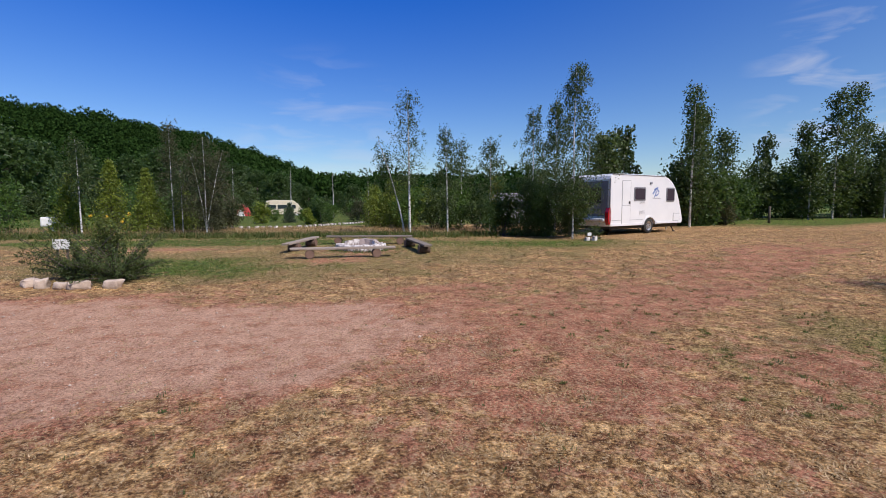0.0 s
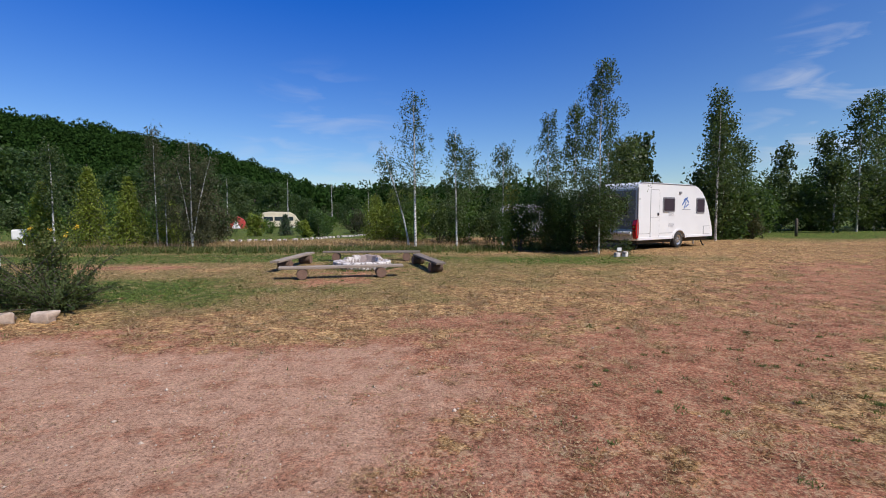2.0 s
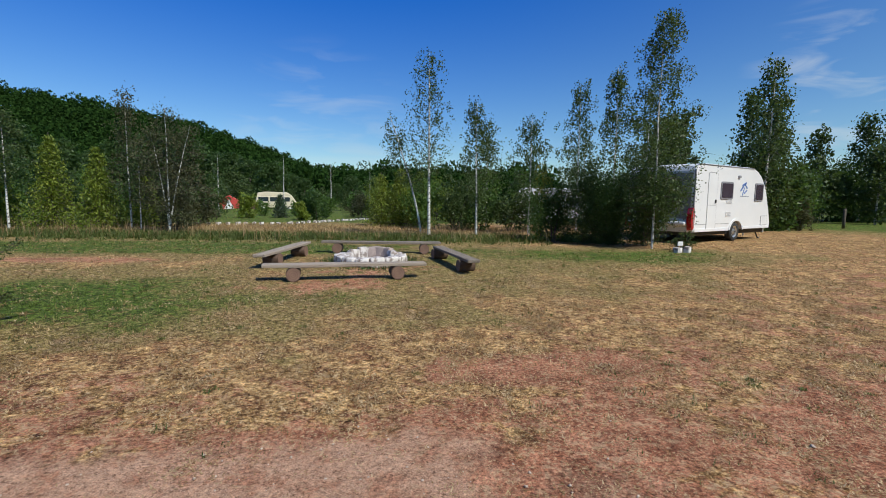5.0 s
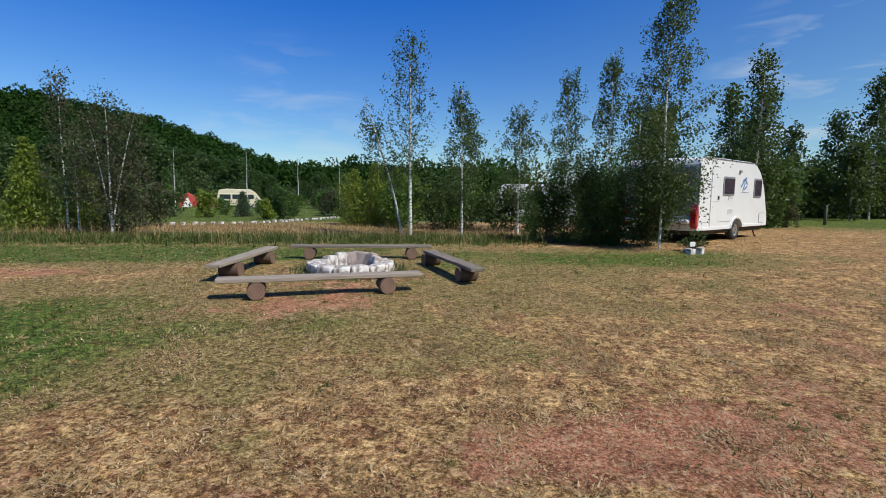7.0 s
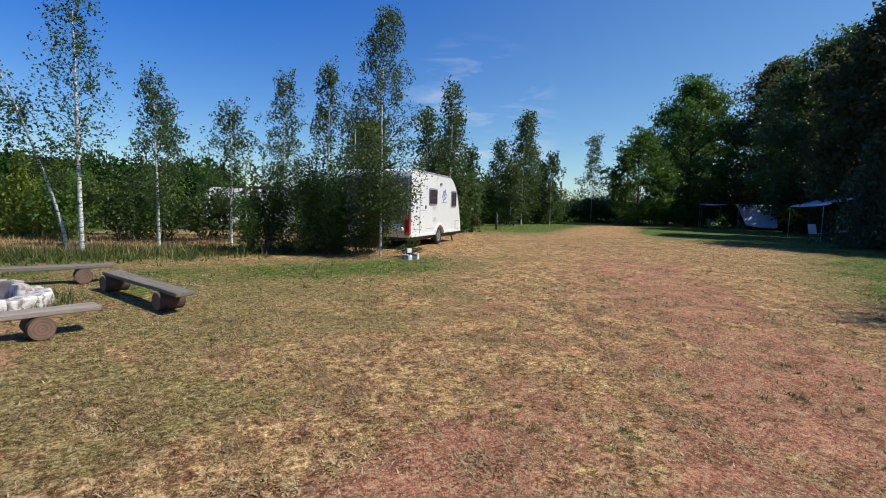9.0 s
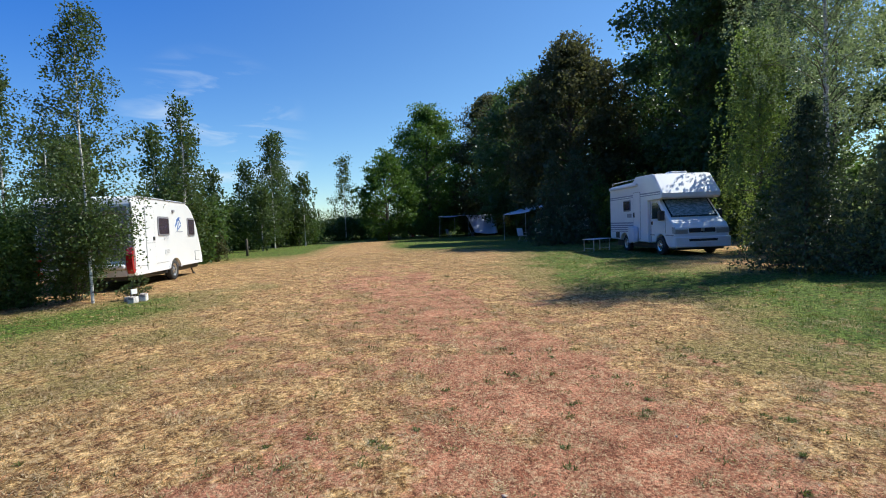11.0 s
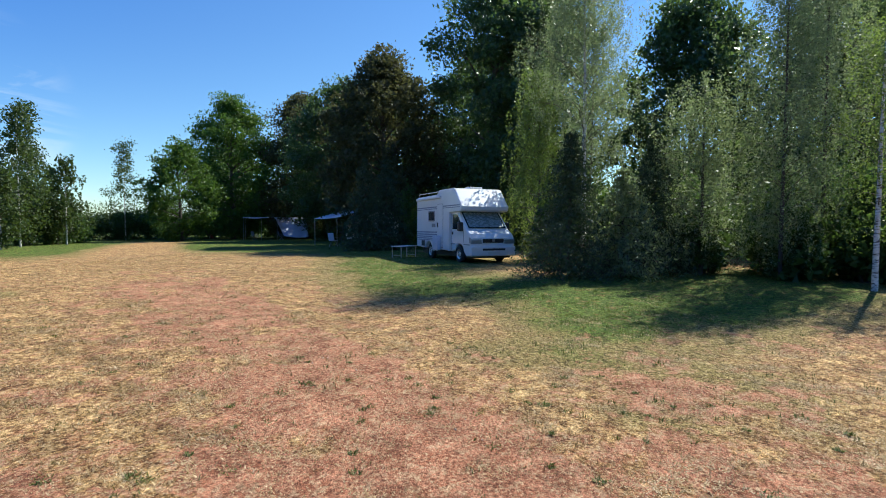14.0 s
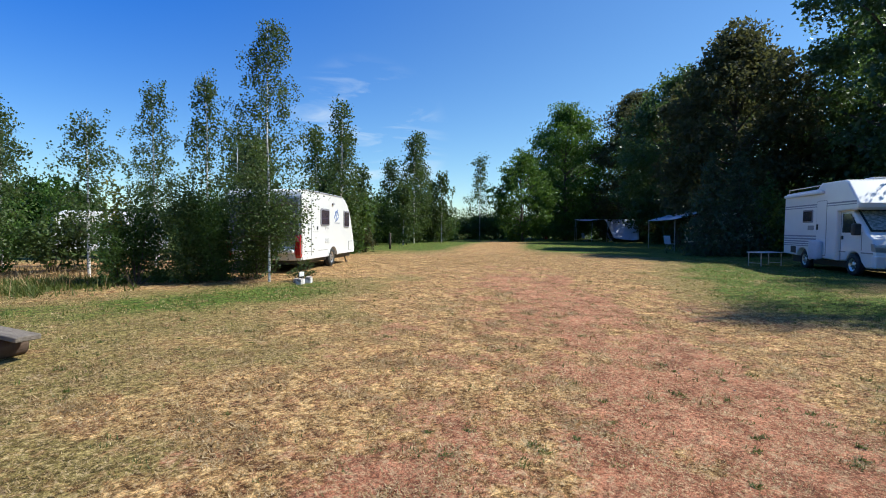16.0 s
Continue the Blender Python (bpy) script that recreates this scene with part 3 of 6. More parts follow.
def shrub(m, w, d, h, seed, label, n=2600, leaf=0.08, mat="oak_leaf", name="shrub", category="shrub", group="shrubs", lobes=9, aspect=0.7):
    """A bush of many stems, its leaves gathered round uneven lobes."""
    rng = rng_of(seed)
    ob = thing(name, m, label, category, group)
    wood, C = [], []
    for i in range(lobes):
        a, r = rng.uniform(0, 6.28), rng.uniform(0.05, 0.72)
        tip = np.array([math.cos(a) * r * w, math.sin(a) * r * d, h * (rng.uniform(0.16, 0.4) if i % 3 == 0 else rng.uniform(0.38, 0.86)) * (1.08 - 0.4 * r)])
        foot = np.array([tip[0] * 0.15, tip[1] * 0.15, -0.02])
        wood.append(tube(np.linspace(foot, tip, 4), np.linspace(0.014, 0.005, 4), 5))
        k = n // lobes
        q = rng.normal(size=(k, 3))
        q /= np.linalg.norm(q, axis=1)[:, None]
        q *= rng.uniform(0.3, 1.15, (k, 1)) * np.array([w * 0.42, d * 0.42, h * 0.3])
        m_ = max(6, k // 16)
        c = tip + q[:m_][rng.integers(0, m_, k)] + rng.normal(0, 1, (k, 3)) * np.array([w * 0.085, d * 0.085, h * 0.055])
        low = c[:, 2] < 0.03
        c[low, 2] = rng.uniform(0.03, 0.3, low.sum())
        C.append(c)
    V, F = joined(wood)
    link_mesh("stem", fast_mesh("stem", V, F), M["bark"], ob, "", True)
    V, F = leaves(np.concatenate(C), leaf, rng, aspect, 0.0, leaf > 0.1)
    link_mesh("foliage", fast_mesh("foliage", V, F), M[mat], ob)
    return ob


def blades(P, length, width, rng, lean=0.6):
    """Thin grass blades that stand or lie at the places P."""
    n = len(P)
    a = rng.uniform(0, 6.283, n)
    L = length * rng.uniform(0.5, 1.3, n)
    tilt = np.clip(rng.normal(lean, 0.35, n), 0.02, 1.45)
    tip = P + np.stack([np.cos(a) * np.sin(tilt), np.sin(a) * np.sin(tilt), np.cos(tilt)], 1) * L[:, None]
    side = np.stack([-np.sin(a), np.cos(a), np.zeros(n)], 1) * (width / 2)
    V = np.stack([P - side, P + side, tip], 1).reshape(-1, 3)
    return V, np.arange(3 * n).reshape(-1, 3)


# ---- ground ----
def axis_steps(lo, hi, fine, far):
    out, v, step = [], lo, fine
    left = []
    while v > -far:
        step *= 1.22
        v -= step
        left.append(v)
    v, step, right = hi, fine, []
    while v < far:
        step *= 1.22
        v += step
        right.append(v)
    return np.array(left[::-1] + list(np.arange(lo, hi + 1e-6, fine)) + right)


TRACK = np.array([(-30, 3.0), (-9, 5.4), (-4, 5.9), (-1, 6.9), (2.2, 8.0), (5.4, 10.2), (9.5, 13.4), (16.5, 19.6), (28, 28), (42, 36)], float)


def track_distance(x, y):
    best = np.full(np.shape(x), 1e9)
    along = np.zeros(np.shape(x))
    run = 0.0
    for (ax, ay), (bx, by) in zip(TRACK[:-1], TRACK[1:]):
        dx, dy = bx - ax, by - ay
        L = math.hypot(dx, dy)
        t = np.clip(((x - ax) * dx + (y - ay) * dy) / (L * L), 0, 1)
        d = np.hypot(x - ax - t * dx, y - ay - t * dy)
        along = np.where(d < best, run + t * L, along)
        best = np.minimum(best, d)
        run += L
    return best, along


def soft_step(v, a, b):
    s = np.clip((v - a) / (b - a), 0, 1)
    return s * s * (3 - 2 * s)


def lumps(x, y, size, seed):
    """Smooth uneven values round 0 from a few crossed waves."""
    r = rng_of(seed)
    out = np.zeros(np.shape(x))
    for _ in range(7):
        a, f, p = r.uniform(0, 6.28), r.uniform(0.5, 1.8) / size, r.uniform(0, 6.28)
        out += np.sin((x * math.cos(a) + y * math.sin(a)) * f * 6.28 + p)
    return out / 4.0


def spot(x, y, cx, cy, rx, ry, turn=0.0):
    c, s = math.cos(radians(turn)), math.sin(radians(turn))
    u, v = (x - cx) * c + (y - cy) * s, -(x - cx) * s + (y - cy) * c
    return np.clip(1.25 - np.hypot(u / rx, v / ry), 0, 1)


def ground_layers(x, y):
    """How much red earth, pale gravel and green turf shows at a place."""
    d, s = track_distance(x, y)
    wob = lumps(x, y, 2.2, 5)
    lane = 5.35 + np.clip(x + 9, -22, 30) * 0.06
    pale = soft_step(2.45 + 0.45 * wob - np.abs(y - lane), 0.0, 1.5) * (0.1 + 0.9 * soft_step(1.6 - x + 0.6 * wob, 0.0, 4.5)) * soft_step(4.5 - x, 0, 4)
    dirt = 0.84 * soft_step(1.9 + 0.8 * wob - d, -0.4, 2.2) * (0.78 + 0.35 * lumps(x, y, 1.5, 9))
    dirt = dirt * (1 - 0.75 * soft_step(s, 41, 51))
    dirt = np.maximum(dirt, 0.34 * soft_step(5.0 + wob - d, 0.0, 3.5) * (1 - 0.6 * soft_step(1.5 - x, 0, 4) * soft_step(y - 8.3, 0, 2)) * (1 - 0.8 * soft_step(x, 9, 15)))
    dirt = np.maximum(dirt, 0.30 * soft_step(7.0 - np.hypot(x - 2, y - 2), 0, 3))
    dirt = np.maximum(dirt, 0.52 * soft_step(2.6 + 0.6 * wob - np.abs(y - lane), -1.6, 1.2) * soft_step(4.5 - x, 0, 3))
    dirt = np.maximum(dirt, 0.50 * spot(x, y, 3.6, 4.6, 2.0, 1.4, 30))
    dirt = np.maximum(dirt, 0.98 * spot(x, y, 2.2, 6.7, 1.9, 0.9, 25) + 0.1 * wob)
    dirt = np.maximum(dirt, 0.98 * spot(x, y, 4.3, 8.1, 2.8, 0.75, 38))
    dirt = np.maximum(dirt, 0.86 * spot(x, y, 7.6, 10.9, 2.8, 0.7, 42))
    dirt = np.maximum(dirt, 0.78 * spot(x, y, 0.2, 9.1, 1.9, 0.6, 8))
    dirt = np.maximum(dirt, 0.80 * spot(x, y, -8.3, 14.2, 2.2, 0.5, 6))
    dirt = np.maximum(dirt, 0.52 * spot(x, y, -2.9, 12.4, 2.0, 0.8, 15))
    dirt = np.maximum(dirt, 0.45 * spot(x, y, -2.6, 14.4, 1.9, 1.9))
    green = 0.10 + 0.17 * soft_step(2.0 - x, 0, 4) * soft_step(y - 8.5, 0, 3) + 0.12 * lumps(x, y, 1.6, 21) + 0.06 * wob
    green += 0.50 * spot(x, y, -6.6, 10.8, 2.6, 2.0) + 1.0 * spot(x, y, -9, 16.8, 7.5, 1.7, 3) + 0.26 * spot(x, y, -4.6, 11.2, 3.4, 2.4)
    green += 0.32 * spot(x, y, 1.0, 15.0, 5.0, 3.4, 10) + 0.55 * spot(x, y, 3.6, 16.6, 4.4, 1.6, 0)
    green += 0.85 * spot(x, y, 12.0, -1.2, 4.4, 3.2)
    green += 1.2 * spot(x, y, 10.0, 3.2, 3.9, 3.3, 20) + 0.7 * spot(x, y, 14, 9.0, 5, 3.0, 30) + 0.45 * spot(x, y, 10.6, 8.2, 2.6, 1.8, 30) + 0.9 * spot(x, y, 20.5, 9.5, 6.0, 4.0, 30) + 0.8 * spot(x, y, 30, 17, 10, 4.5, 36) + 0.20 * spot(x, y, 6.0, 5.4, 2.4, 1.2, -40)
    green += 0.40 * spot(x, y, 5.0, 4.6, 3.0, 1.9, 10)
    green += 0.95 * soft_step(np.hypot(x - 2, y - 6), 20, 34) * soft_step(d, 1.2, 4)
    green += 0.45 * soft_step(y, 18.0, 19.6) * soft_step(2.5 - x, 0, 3) * soft_step(24 - y, 0, 2)
    green += 0.5 * soft_step(y, 29, 33) * soft_step(4 - x, 0, 5)
    return np.clip(dirt, 0, 1), np.clip(pale, 0, 1), np.clip(green, 0, 1)


gx, gy = axis_steps(-16, 24, 0.25, 1800), axis_steps(-6, 26, 0.25, 1800)
GX, GY = np.meshgrid(gx, gy, indexing="ij")
GZ = ground_z(GX, GY) + 0.012 * lumps(GX, GY, 0.9, 31) * (np.hypot(GX, GY) < 60)
nx, ny = GX.shape
ii, jj = np.meshgrid(np.arange(nx - 1), np.arange(ny - 1), indexing="ij")
quads = np.stack([ii * ny + jj, (ii + 1) * ny + jj, (ii + 1) * ny + jj + 1, ii * ny + jj + 1], -1).reshape(-1, 4)
ground_mesh = fast_mesh("ground", np.stack([GX, GY, GZ], -1).reshape(-1, 3), quads)
for lname, lval in zip(("dirt", "pale", "green"), ground_layers(GX, GY)):
    ground_mesh.attributes.new(lname, "FLOAT", "POINT").data.foreach_set("value", lval.ravel())
ground = link_mesh("ground", ground_mesh, M["ground"], None, "", True)
tagged(ground, "dry camp meadow with red earth tracks and green patches", "ground", kind="structure")

# short grass: lying straw, turf and clover, thickest near the walk
grng = rng_of(77)


def sward(name, count, x0, x1, y0, y1, length, width, mat, want, lean, label):
    x, y = grng.uniform(x0, x1, count), grng.uniform(y0, y1, count)
    keep = want(x, y) > grng.uniform(0, 1, count)
    x, y = x[keep], y[keep]
    k = 5
    x, y = np.repeat(x, k) + grng.normal(0, 0.03, len(x) * k), np.repeat(y, k) + grng.normal(0, 0.03, len(y) * k)
    V, F = blades(np.stack([x, y, ground_z(x, y) - 0.004], 1), length, width, grng, lean)
    ob = link_mesh(name, fast_mesh(name, V, F), M[mat])
    return tagged(ob, label, "grass", kind="stuff")


def want_straw(x, y):
    d, p, g = ground_layers(x, y)
    return np.clip(1.05 - 0.65 * d - 0.95 * p - 0.4 * g, 0.12, 1) * np.clip(0.55 + 0.6 * lumps(x, y, 0.55, 3), 0.05, 1)


def want_turf(x, y):
    d, p, g = ground_layers(x, y)
    return np.clip(1.6 * (g - 0.38) - 0.6 * d - p, 0, 1) * np.clip(0.5 + 0.7 * lumps(x, y, 0.5, 13), 0.05, 1)


def want_tuft(x, y):
    d, p, g = ground_layers(x, y)
    return np.clip(2.0 * (lumps(x, y, 0.33, 17) - 0.68), 0, 1) * np.clip(0.2 + d + g - p, 0.05, 1)


ST, TU = "short dry straw-coloured grass lying on red earth", "short faded green turf between the straw"
sward("straw_grass", 130000, -5, 8, 1.5, 13.5, 0.032, 0.009, "straw", want_straw, 1.38, ST)
sward("straw_grass", 60000, -12, 24, 8, 22, 0.05, 0.016, "straw", want_straw, 1.3, ST)
sward("turf_grass", 60000, -7, 9, 1.5, 14, 0.05, 0.006, "turf", want_turf, 0.75, TU)
sward("turf_grass", 70000, -15, 24, 0, 22, 0.065, 0.012, "turf", want_turf, 0.7, TU)
def want_clump(x, y):
    d, p, g = ground_layers(x, y)
    return np.clip(1.7 * (lumps(x, y, 0.45, 41) + 0.4 * lumps(x, y, 1.5, 43)) + 0.0, 0, 1) * np.clip(1.1 - 0.8 * p - 0.3 * g, 0.06, 1)


sward("pale_straw_grass", 80000, -5, 10, 2.5, 14, 0.028, 0.010, "pale_straw", want_clump, 1.38, "bleached straw tufts lying flat on red earth")
sward("pale_straw_grass", 40000, -9, 22, 8, 24, 0.045, 0.018, "pale_straw", want_clump, 1.38, "bleached straw tufts lying flat on red earth")
sward("clover_grass", 70000, -8, 12, 0.5, 16, 0.042, 0.009, "clover", want_tuft, 0.6, "small dark green weed tufts on bare earth")


# flat rosettes of weeds that hold out on the worn earth
def rosettes():
    r = rng_of(313)
    cx, cy = r.uniform(-6, 12, 2600), r.uniform(3.5, 15, 2600)
    d, p, g = ground_layers(cx, cy)
    near_turn = np.exp(-((cx - 2.9) ** 2 + (cy - 6.6) ** 2) / 3.5)
    keep = np.clip(0.05 + 0.45 * near_turn + 0.10 * g - 0.5 * p, 0, 1) > r.uniform(0, 1, 2600)
    cx, cy = cx[keep], cy[keep]
    n, k = len(cx), 34
    rad = np.repeat(r.uniform(0.025, 0.085, n), k)
    a, q = r.uniform(0, 6.283, n * k), np.sqrt(r.uniform(0, 1, n * k)) * rad
    x, y = np.repeat(cx, k) + np.cos(a) * q, np.repeat(cy, k) + np.sin(a) * q
    V, F = blades(np.stack([x, y, ground_z(x, y)], 1), 0.036, 0.011, r, 1.1)
    tagged(link_mesh("weed_rosettes", fast_mesh("weed_rosettes", V, F), M["weed_leaf"]), "low green weed rosettes scattered over the worn earth", "weeds", kind="stuff")


rosettes()


# tall weeds along the meadow's back edge
def tall_weeds(name, count, length, width, mat, lean, seed, label):
    r = rng_of(seed)
    x = r.uniform(-22, 4.6, count)
    y = 20.4 + r.normal(0, 0.75, count) + 0.02 * x
    keep = (lumps(x, y, 1.1, seed) > r.uniform(-0.9, 0.5, count)) & ((x < 2.2) | (y > 19.9))
    x, y = x[keep], y[keep]
    k = 4
    x, y = np.repeat(x, k) + r.normal(0, 0.05, len(x) * k), np.repeat(y, k) + r.normal(0, 0.05, len(y) * k)
    V, F = blades(np.stack([x, y, ground_z(x, y)], 1), length, width, r, lean)
    ob = link_mesh(name, fast_mesh(name, V, F), M[mat])
    tagged(ob, label, "weeds", kind="stuff")


tall_weeds("green_weeds", 16000, 0.17, 0.03, "weed_leaf", 0.85, 101, "unmown green weeds along the meadow edge")
tall_weeds("dry_tall_grass", 650, 0.5, 0.012, "straw", 0.4, 102, "tall dry yellow grass along the meadow edge")


def field_grass():
    r = rng_of(131)
    x, y = r.uniform(-24, 3, 12000), r.uniform(22.0, 27, 12000)
    V, F = blades(np.stack([x, y, ground_z(x, y)], 1), 0.15, 0.024, r, 0.7)
    tagged(link_mesh("hay_grass", fast_mesh("hay_grass", V, F), M["straw"]), "ripe golden hay grass behind the birches", "grass", kind="stuff")


field_grass()


# small pebbles on the pale track
def pebbles():
    r = rng_of(55)
    x, y = r.uniform(-9, 6, 9000), r.uniform(2, 11, 9000)
    d, p, g = ground_layers(x, y)
    keep = (0.6 * p + 0.2 * d) > r.uniform(0.1, 1.2, 9000)
    x, y = x[keep], y[keep]
    n = len(x)
    s = r.uniform(0.004, 0.014, n) * (1 + 0.8 * (r.uniform(0, 1, n) > 0.97))
    base = np.array([(1, 0, 0), (0, 1, 0), (-1, 0, 0), (0, -1, 0), (0, 0, 0.8), (0, 0, -0.8)], float)
    tri = np.array([(0, 1, 4), (1, 2, 4), (2, 3, 4), (3, 0, 4), (1, 0, 5), (2, 1, 5), (3, 2, 5), (0, 3, 5)])
    a = r.uniform(0, 6.28, n)
    B = base[None] * r.uniform(0.6, 1.3, (n, 6, 1)) * s[:, None, None]
    X = B[..., 0] * np.cos(a)[:, None] - B[..., 1] * np.sin(a)[:, None] + x[:, None]
    Y = B[..., 0] * np.sin(a)[:, None] + B[..., 1] * np.cos(a)[:, None] + y[:, None]
    Z = B[..., 2] + (ground_z(x, y) + 0.2 * s)[:, None]
    V = np.stack([X, Y, Z], -1).reshape(-1, 3)
    F = (tri[None] + 6 * np.arange(n)[:, None, None]).reshape(-1, 3)
    tagged(link_mesh("pebbles", fast_mesh("pebbles", V, F), M["pale_rock"]), "small pale pebbles strewn over the dirt track", "pebbles", kind="stuff")


pebbles()


# ---- wooded hill and far ridge ----
def crest(az):
    """Height angle of the hill's wooded skyline by bearing in degrees from y."""
    return np.interp(az, [-120, -95, -70, -55, -42, -34, -27, -22.4, -18, -14.6, -9.5, 0, 25, 60, 90], [4, 7.3, 9.3, 9.45, 8.85, 8.1, 7.1, 5.85, 4.3, 2.7, 2.5, 2.3, 1.6, 1.2, 1.0])


def hill_height(az, r):
    top = np.tan(np.radians(crest(az))) * 300 - 7.0
    return 0.27 + np.maximum(0, top) * soft_step(r, 130, 305) - 0.02 * np.maximum(0, r - 330)


def wooded_hill():
    r = rng_of(300)
    az, rr = np.meshgrid(np.linspace(-120, 90, 106), np.linspace(118, 520, 34), indexing="ij")
    X, Y = rr * np.sin(np.radians(az)), rr * np.cos(np.radians(az))
    Z = hill_height(az, rr)
    Z[:, 0] -= 3
    n, k = az.shape
    i, j = np.meshgrid(np.arange(n - 1), np.arange(k - 1), indexing="ij")
    F = np.stack([i * k + j, (i + 1) * k + j, (i + 1) * k + j + 1, i * k + j + 1], -1).reshape(-1, 4)
    hill = link_mesh("backdrop_hill", fast_mesh("backdrop_hill", np.stack([X, Y, Z], -1).reshape(-1, 3), F), M["hill_leaf"], None, "", True)
    tagged(hill, "long hillside covered in dense green woodland", "hill", kind="structure")
    cnt, per = 5200, 80
    az, rr = r.uniform(-75, 12, cnt), 125 + 195 * r.uniform(0, 1, cnt) ** 0.8
    size = r.uniform(2.0, 4.2, cnt)
    cx, cy = rr * np.sin(np.radians(az)), rr * np.cos(np.radians(az))
    cz = hill_height(az, rr) + size * r.uniform(0.8, 2.0, cnt)
    d = r.normal(size=(cnt, per, 3))
    d /= np.linalg.norm(d, axis=2)[..., None]
    d[..., 2] = np.abs(d[..., 2]) * 1.25 - 0.3
    C = np.stack([cx, cy, cz], 1)[:, None] + d * size[:, None, None] * r.uniform(0.8, 1.05, (cnt, per, 1))
    V, F = leaves(C.reshape(-1, 3), 1.0, r, 0.85, 0.0, True)
    tagged(link_mesh("hill_woods", fast_mesh("hill_woods", V, F), M["hill_leaf"]), "dense green deciduous treetops over the hillside", "woodland", kind="stuff")
    cnt, per = 3200, 30
    az, rr = r.uniform(-12, 80, cnt), r.uniform(300, 420, cnt)
    size = r.uniform(2.5, 4.5, cnt)
    C = np.stack([rr * np.sin(np.radians(az)), rr * np.cos(np.radians(az)), np.tan(np.radians(np.clip(crest(az) - 0.5, 0.6, 9))) * rr * r.uniform(0.25, 1, cnt)], 1)
    d = r.normal(size=(cnt, per, 3))
    d /= np.linalg.norm(d, axis=2)[..., None]
    V, F = leaves((C[:, None] + d * size[:, None, None]).reshape(-1, 3), 2.6, r, 0.85, 0.0, True)
    tagged(link_mesh("ridge_woods", fast_mesh("ridge_woods", V, F), M["haze_leaf"]), "hazy blue-green woods on the far low ridge", "woodland", kind="stuff")


wooded_hill()


# ---- birches round the fire place and the caravan ----
B1 = "slender young birch with white trunk and airy crown"
birch(at_ground(-1.52, 21.3), 6.1, 1.1, 11, "tall thin birch, white trunk, sparse dark crown", r0=0.05, limbs=40, twigs=8, per=10, leaf=0.062, clear=0.34, hang=0.28, spread=0.14, curl=0.9, bend=(-0.1, 0))
birch(at_ground(-1.80, 21.6), 4.1, 0.85, 12, "leaning birch with forked white trunk", limbs=24, clear=0.42, bend=(-1.1, 0.1), twigs=9, per=9, leaf=0.062, hang=0.25, spread=0.14, fork=1, r0=0.036)
birch(at_ground(0.14, 21.8), 4.65, 0.95, 13, B1, limbs=34, twigs=12, per=12, leaf=0.062, hang=0.22, spread=0.13, clear=0.22, bend=(-0.15, 0))
birch(at_ground(2.1, 22.4), 4.2, 1.05, 14, B1, limbs=36, clear=0.2, twigs=12, per=12, leaf=0.062, hang=0.2, spread=0.15)
birch(at_ground(4.5, 24.8), 6.0, 1.1, 15, B1, limbs=40, clear=0.2, twigs=11, per=12, hang=0.3, leaf=0.07)
birch(at_ground(5.0, 22.0), 5.9, 1.1, 16, "birch with drooping twigs behind dark shrubs", limbs=38, twigs=11, per=12, clear=0.25, hang=0.5)
birch(at_ground(4.75, 18.0), 6.35, 1.4, 17, "tall full birch beside the white caravan", limbs=56, twigs=13, per=15, leaf=0.058, clear=0.16, r0=0.027, bend=(0.1, 0.1), curl=0.55, rise=0.85, skirt=46, skirt_reach=0.98, hang=0.35, spread=0.11)
birch(at_ground(7.2, 24.6), 5.6, 0.9, 18, B1, limbs=28, clear=0.25, hang=0.4)
birch(at_ground(9.5, 27.5), 5.4, 0.9, 28, B1, limbs=28, clear=0.25, hang=0.4)
birch(at_ground(0.9, 26.5), 4.6, 1.05, 19, B1, limbs=32, twigs=10, per=11, clear=0.2)
birch(at_ground(5.6, 27.8), 4.4, 0.9, 27, B1, limbs=24, clear=0.2)
# dark scrub between caravan and meadow
SC = "dense dark green shrub in front of the caravan"
shrub(at_ground(2.35, 19.6), 0.85, 0.6, 2.2, 41, SC, 10350, 0.058, "oak_leaf")
shrub(at_ground(3.2, 19.2), 1.0, 0.7, 2.35, 42, SC, 11700, 0.058, "birch_leaf")
shrub(at_ground(4.05, 19.0), 1.0, 0.7, 2.5, 43, SC, 12600, 0.058, "oak_leaf")
shrub(at_ground(4.85, 18.75), 1.0, 0.55, 2.4, 44, SC, 11700, 0.058, "birch_leaf")
shrub(at_ground(2.2, 20.3), 0.5, 0.5, 2.2, 45, "shrub with yellowing leaves behind the dark scrub", 1200, 0.085, "yellow_leaf")
shrub(at_ground(5.35, 17.55), 0.42, 0.35, 0.55, 46, "low spreading juniper beside concrete blocks", 900, 0.06, "juniper_leaf", name="juniper_bush", aspect=0.35)
# thicket behind the slender birches
for k, (x, y, h) in enumerate([(-1.9, 25.5, 2.4), (-0.6, 24.8, 2.5), (0.6, 25.3, 2.3), (1.7, 24.6, 2.0), (-3.0, 34.5, 3.0), (-4.8, 35.5, 3.1), (-1.4, 33.5, 2.7), (0.5, 31, 2.6), (3.6, 33.5, 3.0), (6.8, 34, 3.4), (9.8, 33, 3.6)]):
    yel = k in (4, 5, 6)
    shrub(at_ground(x, y), 1.15, 0.9, h, 50 + k, "yellow-green thuja hedge bush" if yel else "leafy thicket behind slender birches", 2600, 0.11, "thuja_leaf" if yel else ("birch_leaf" if k % 2 else "bright_leaf"))

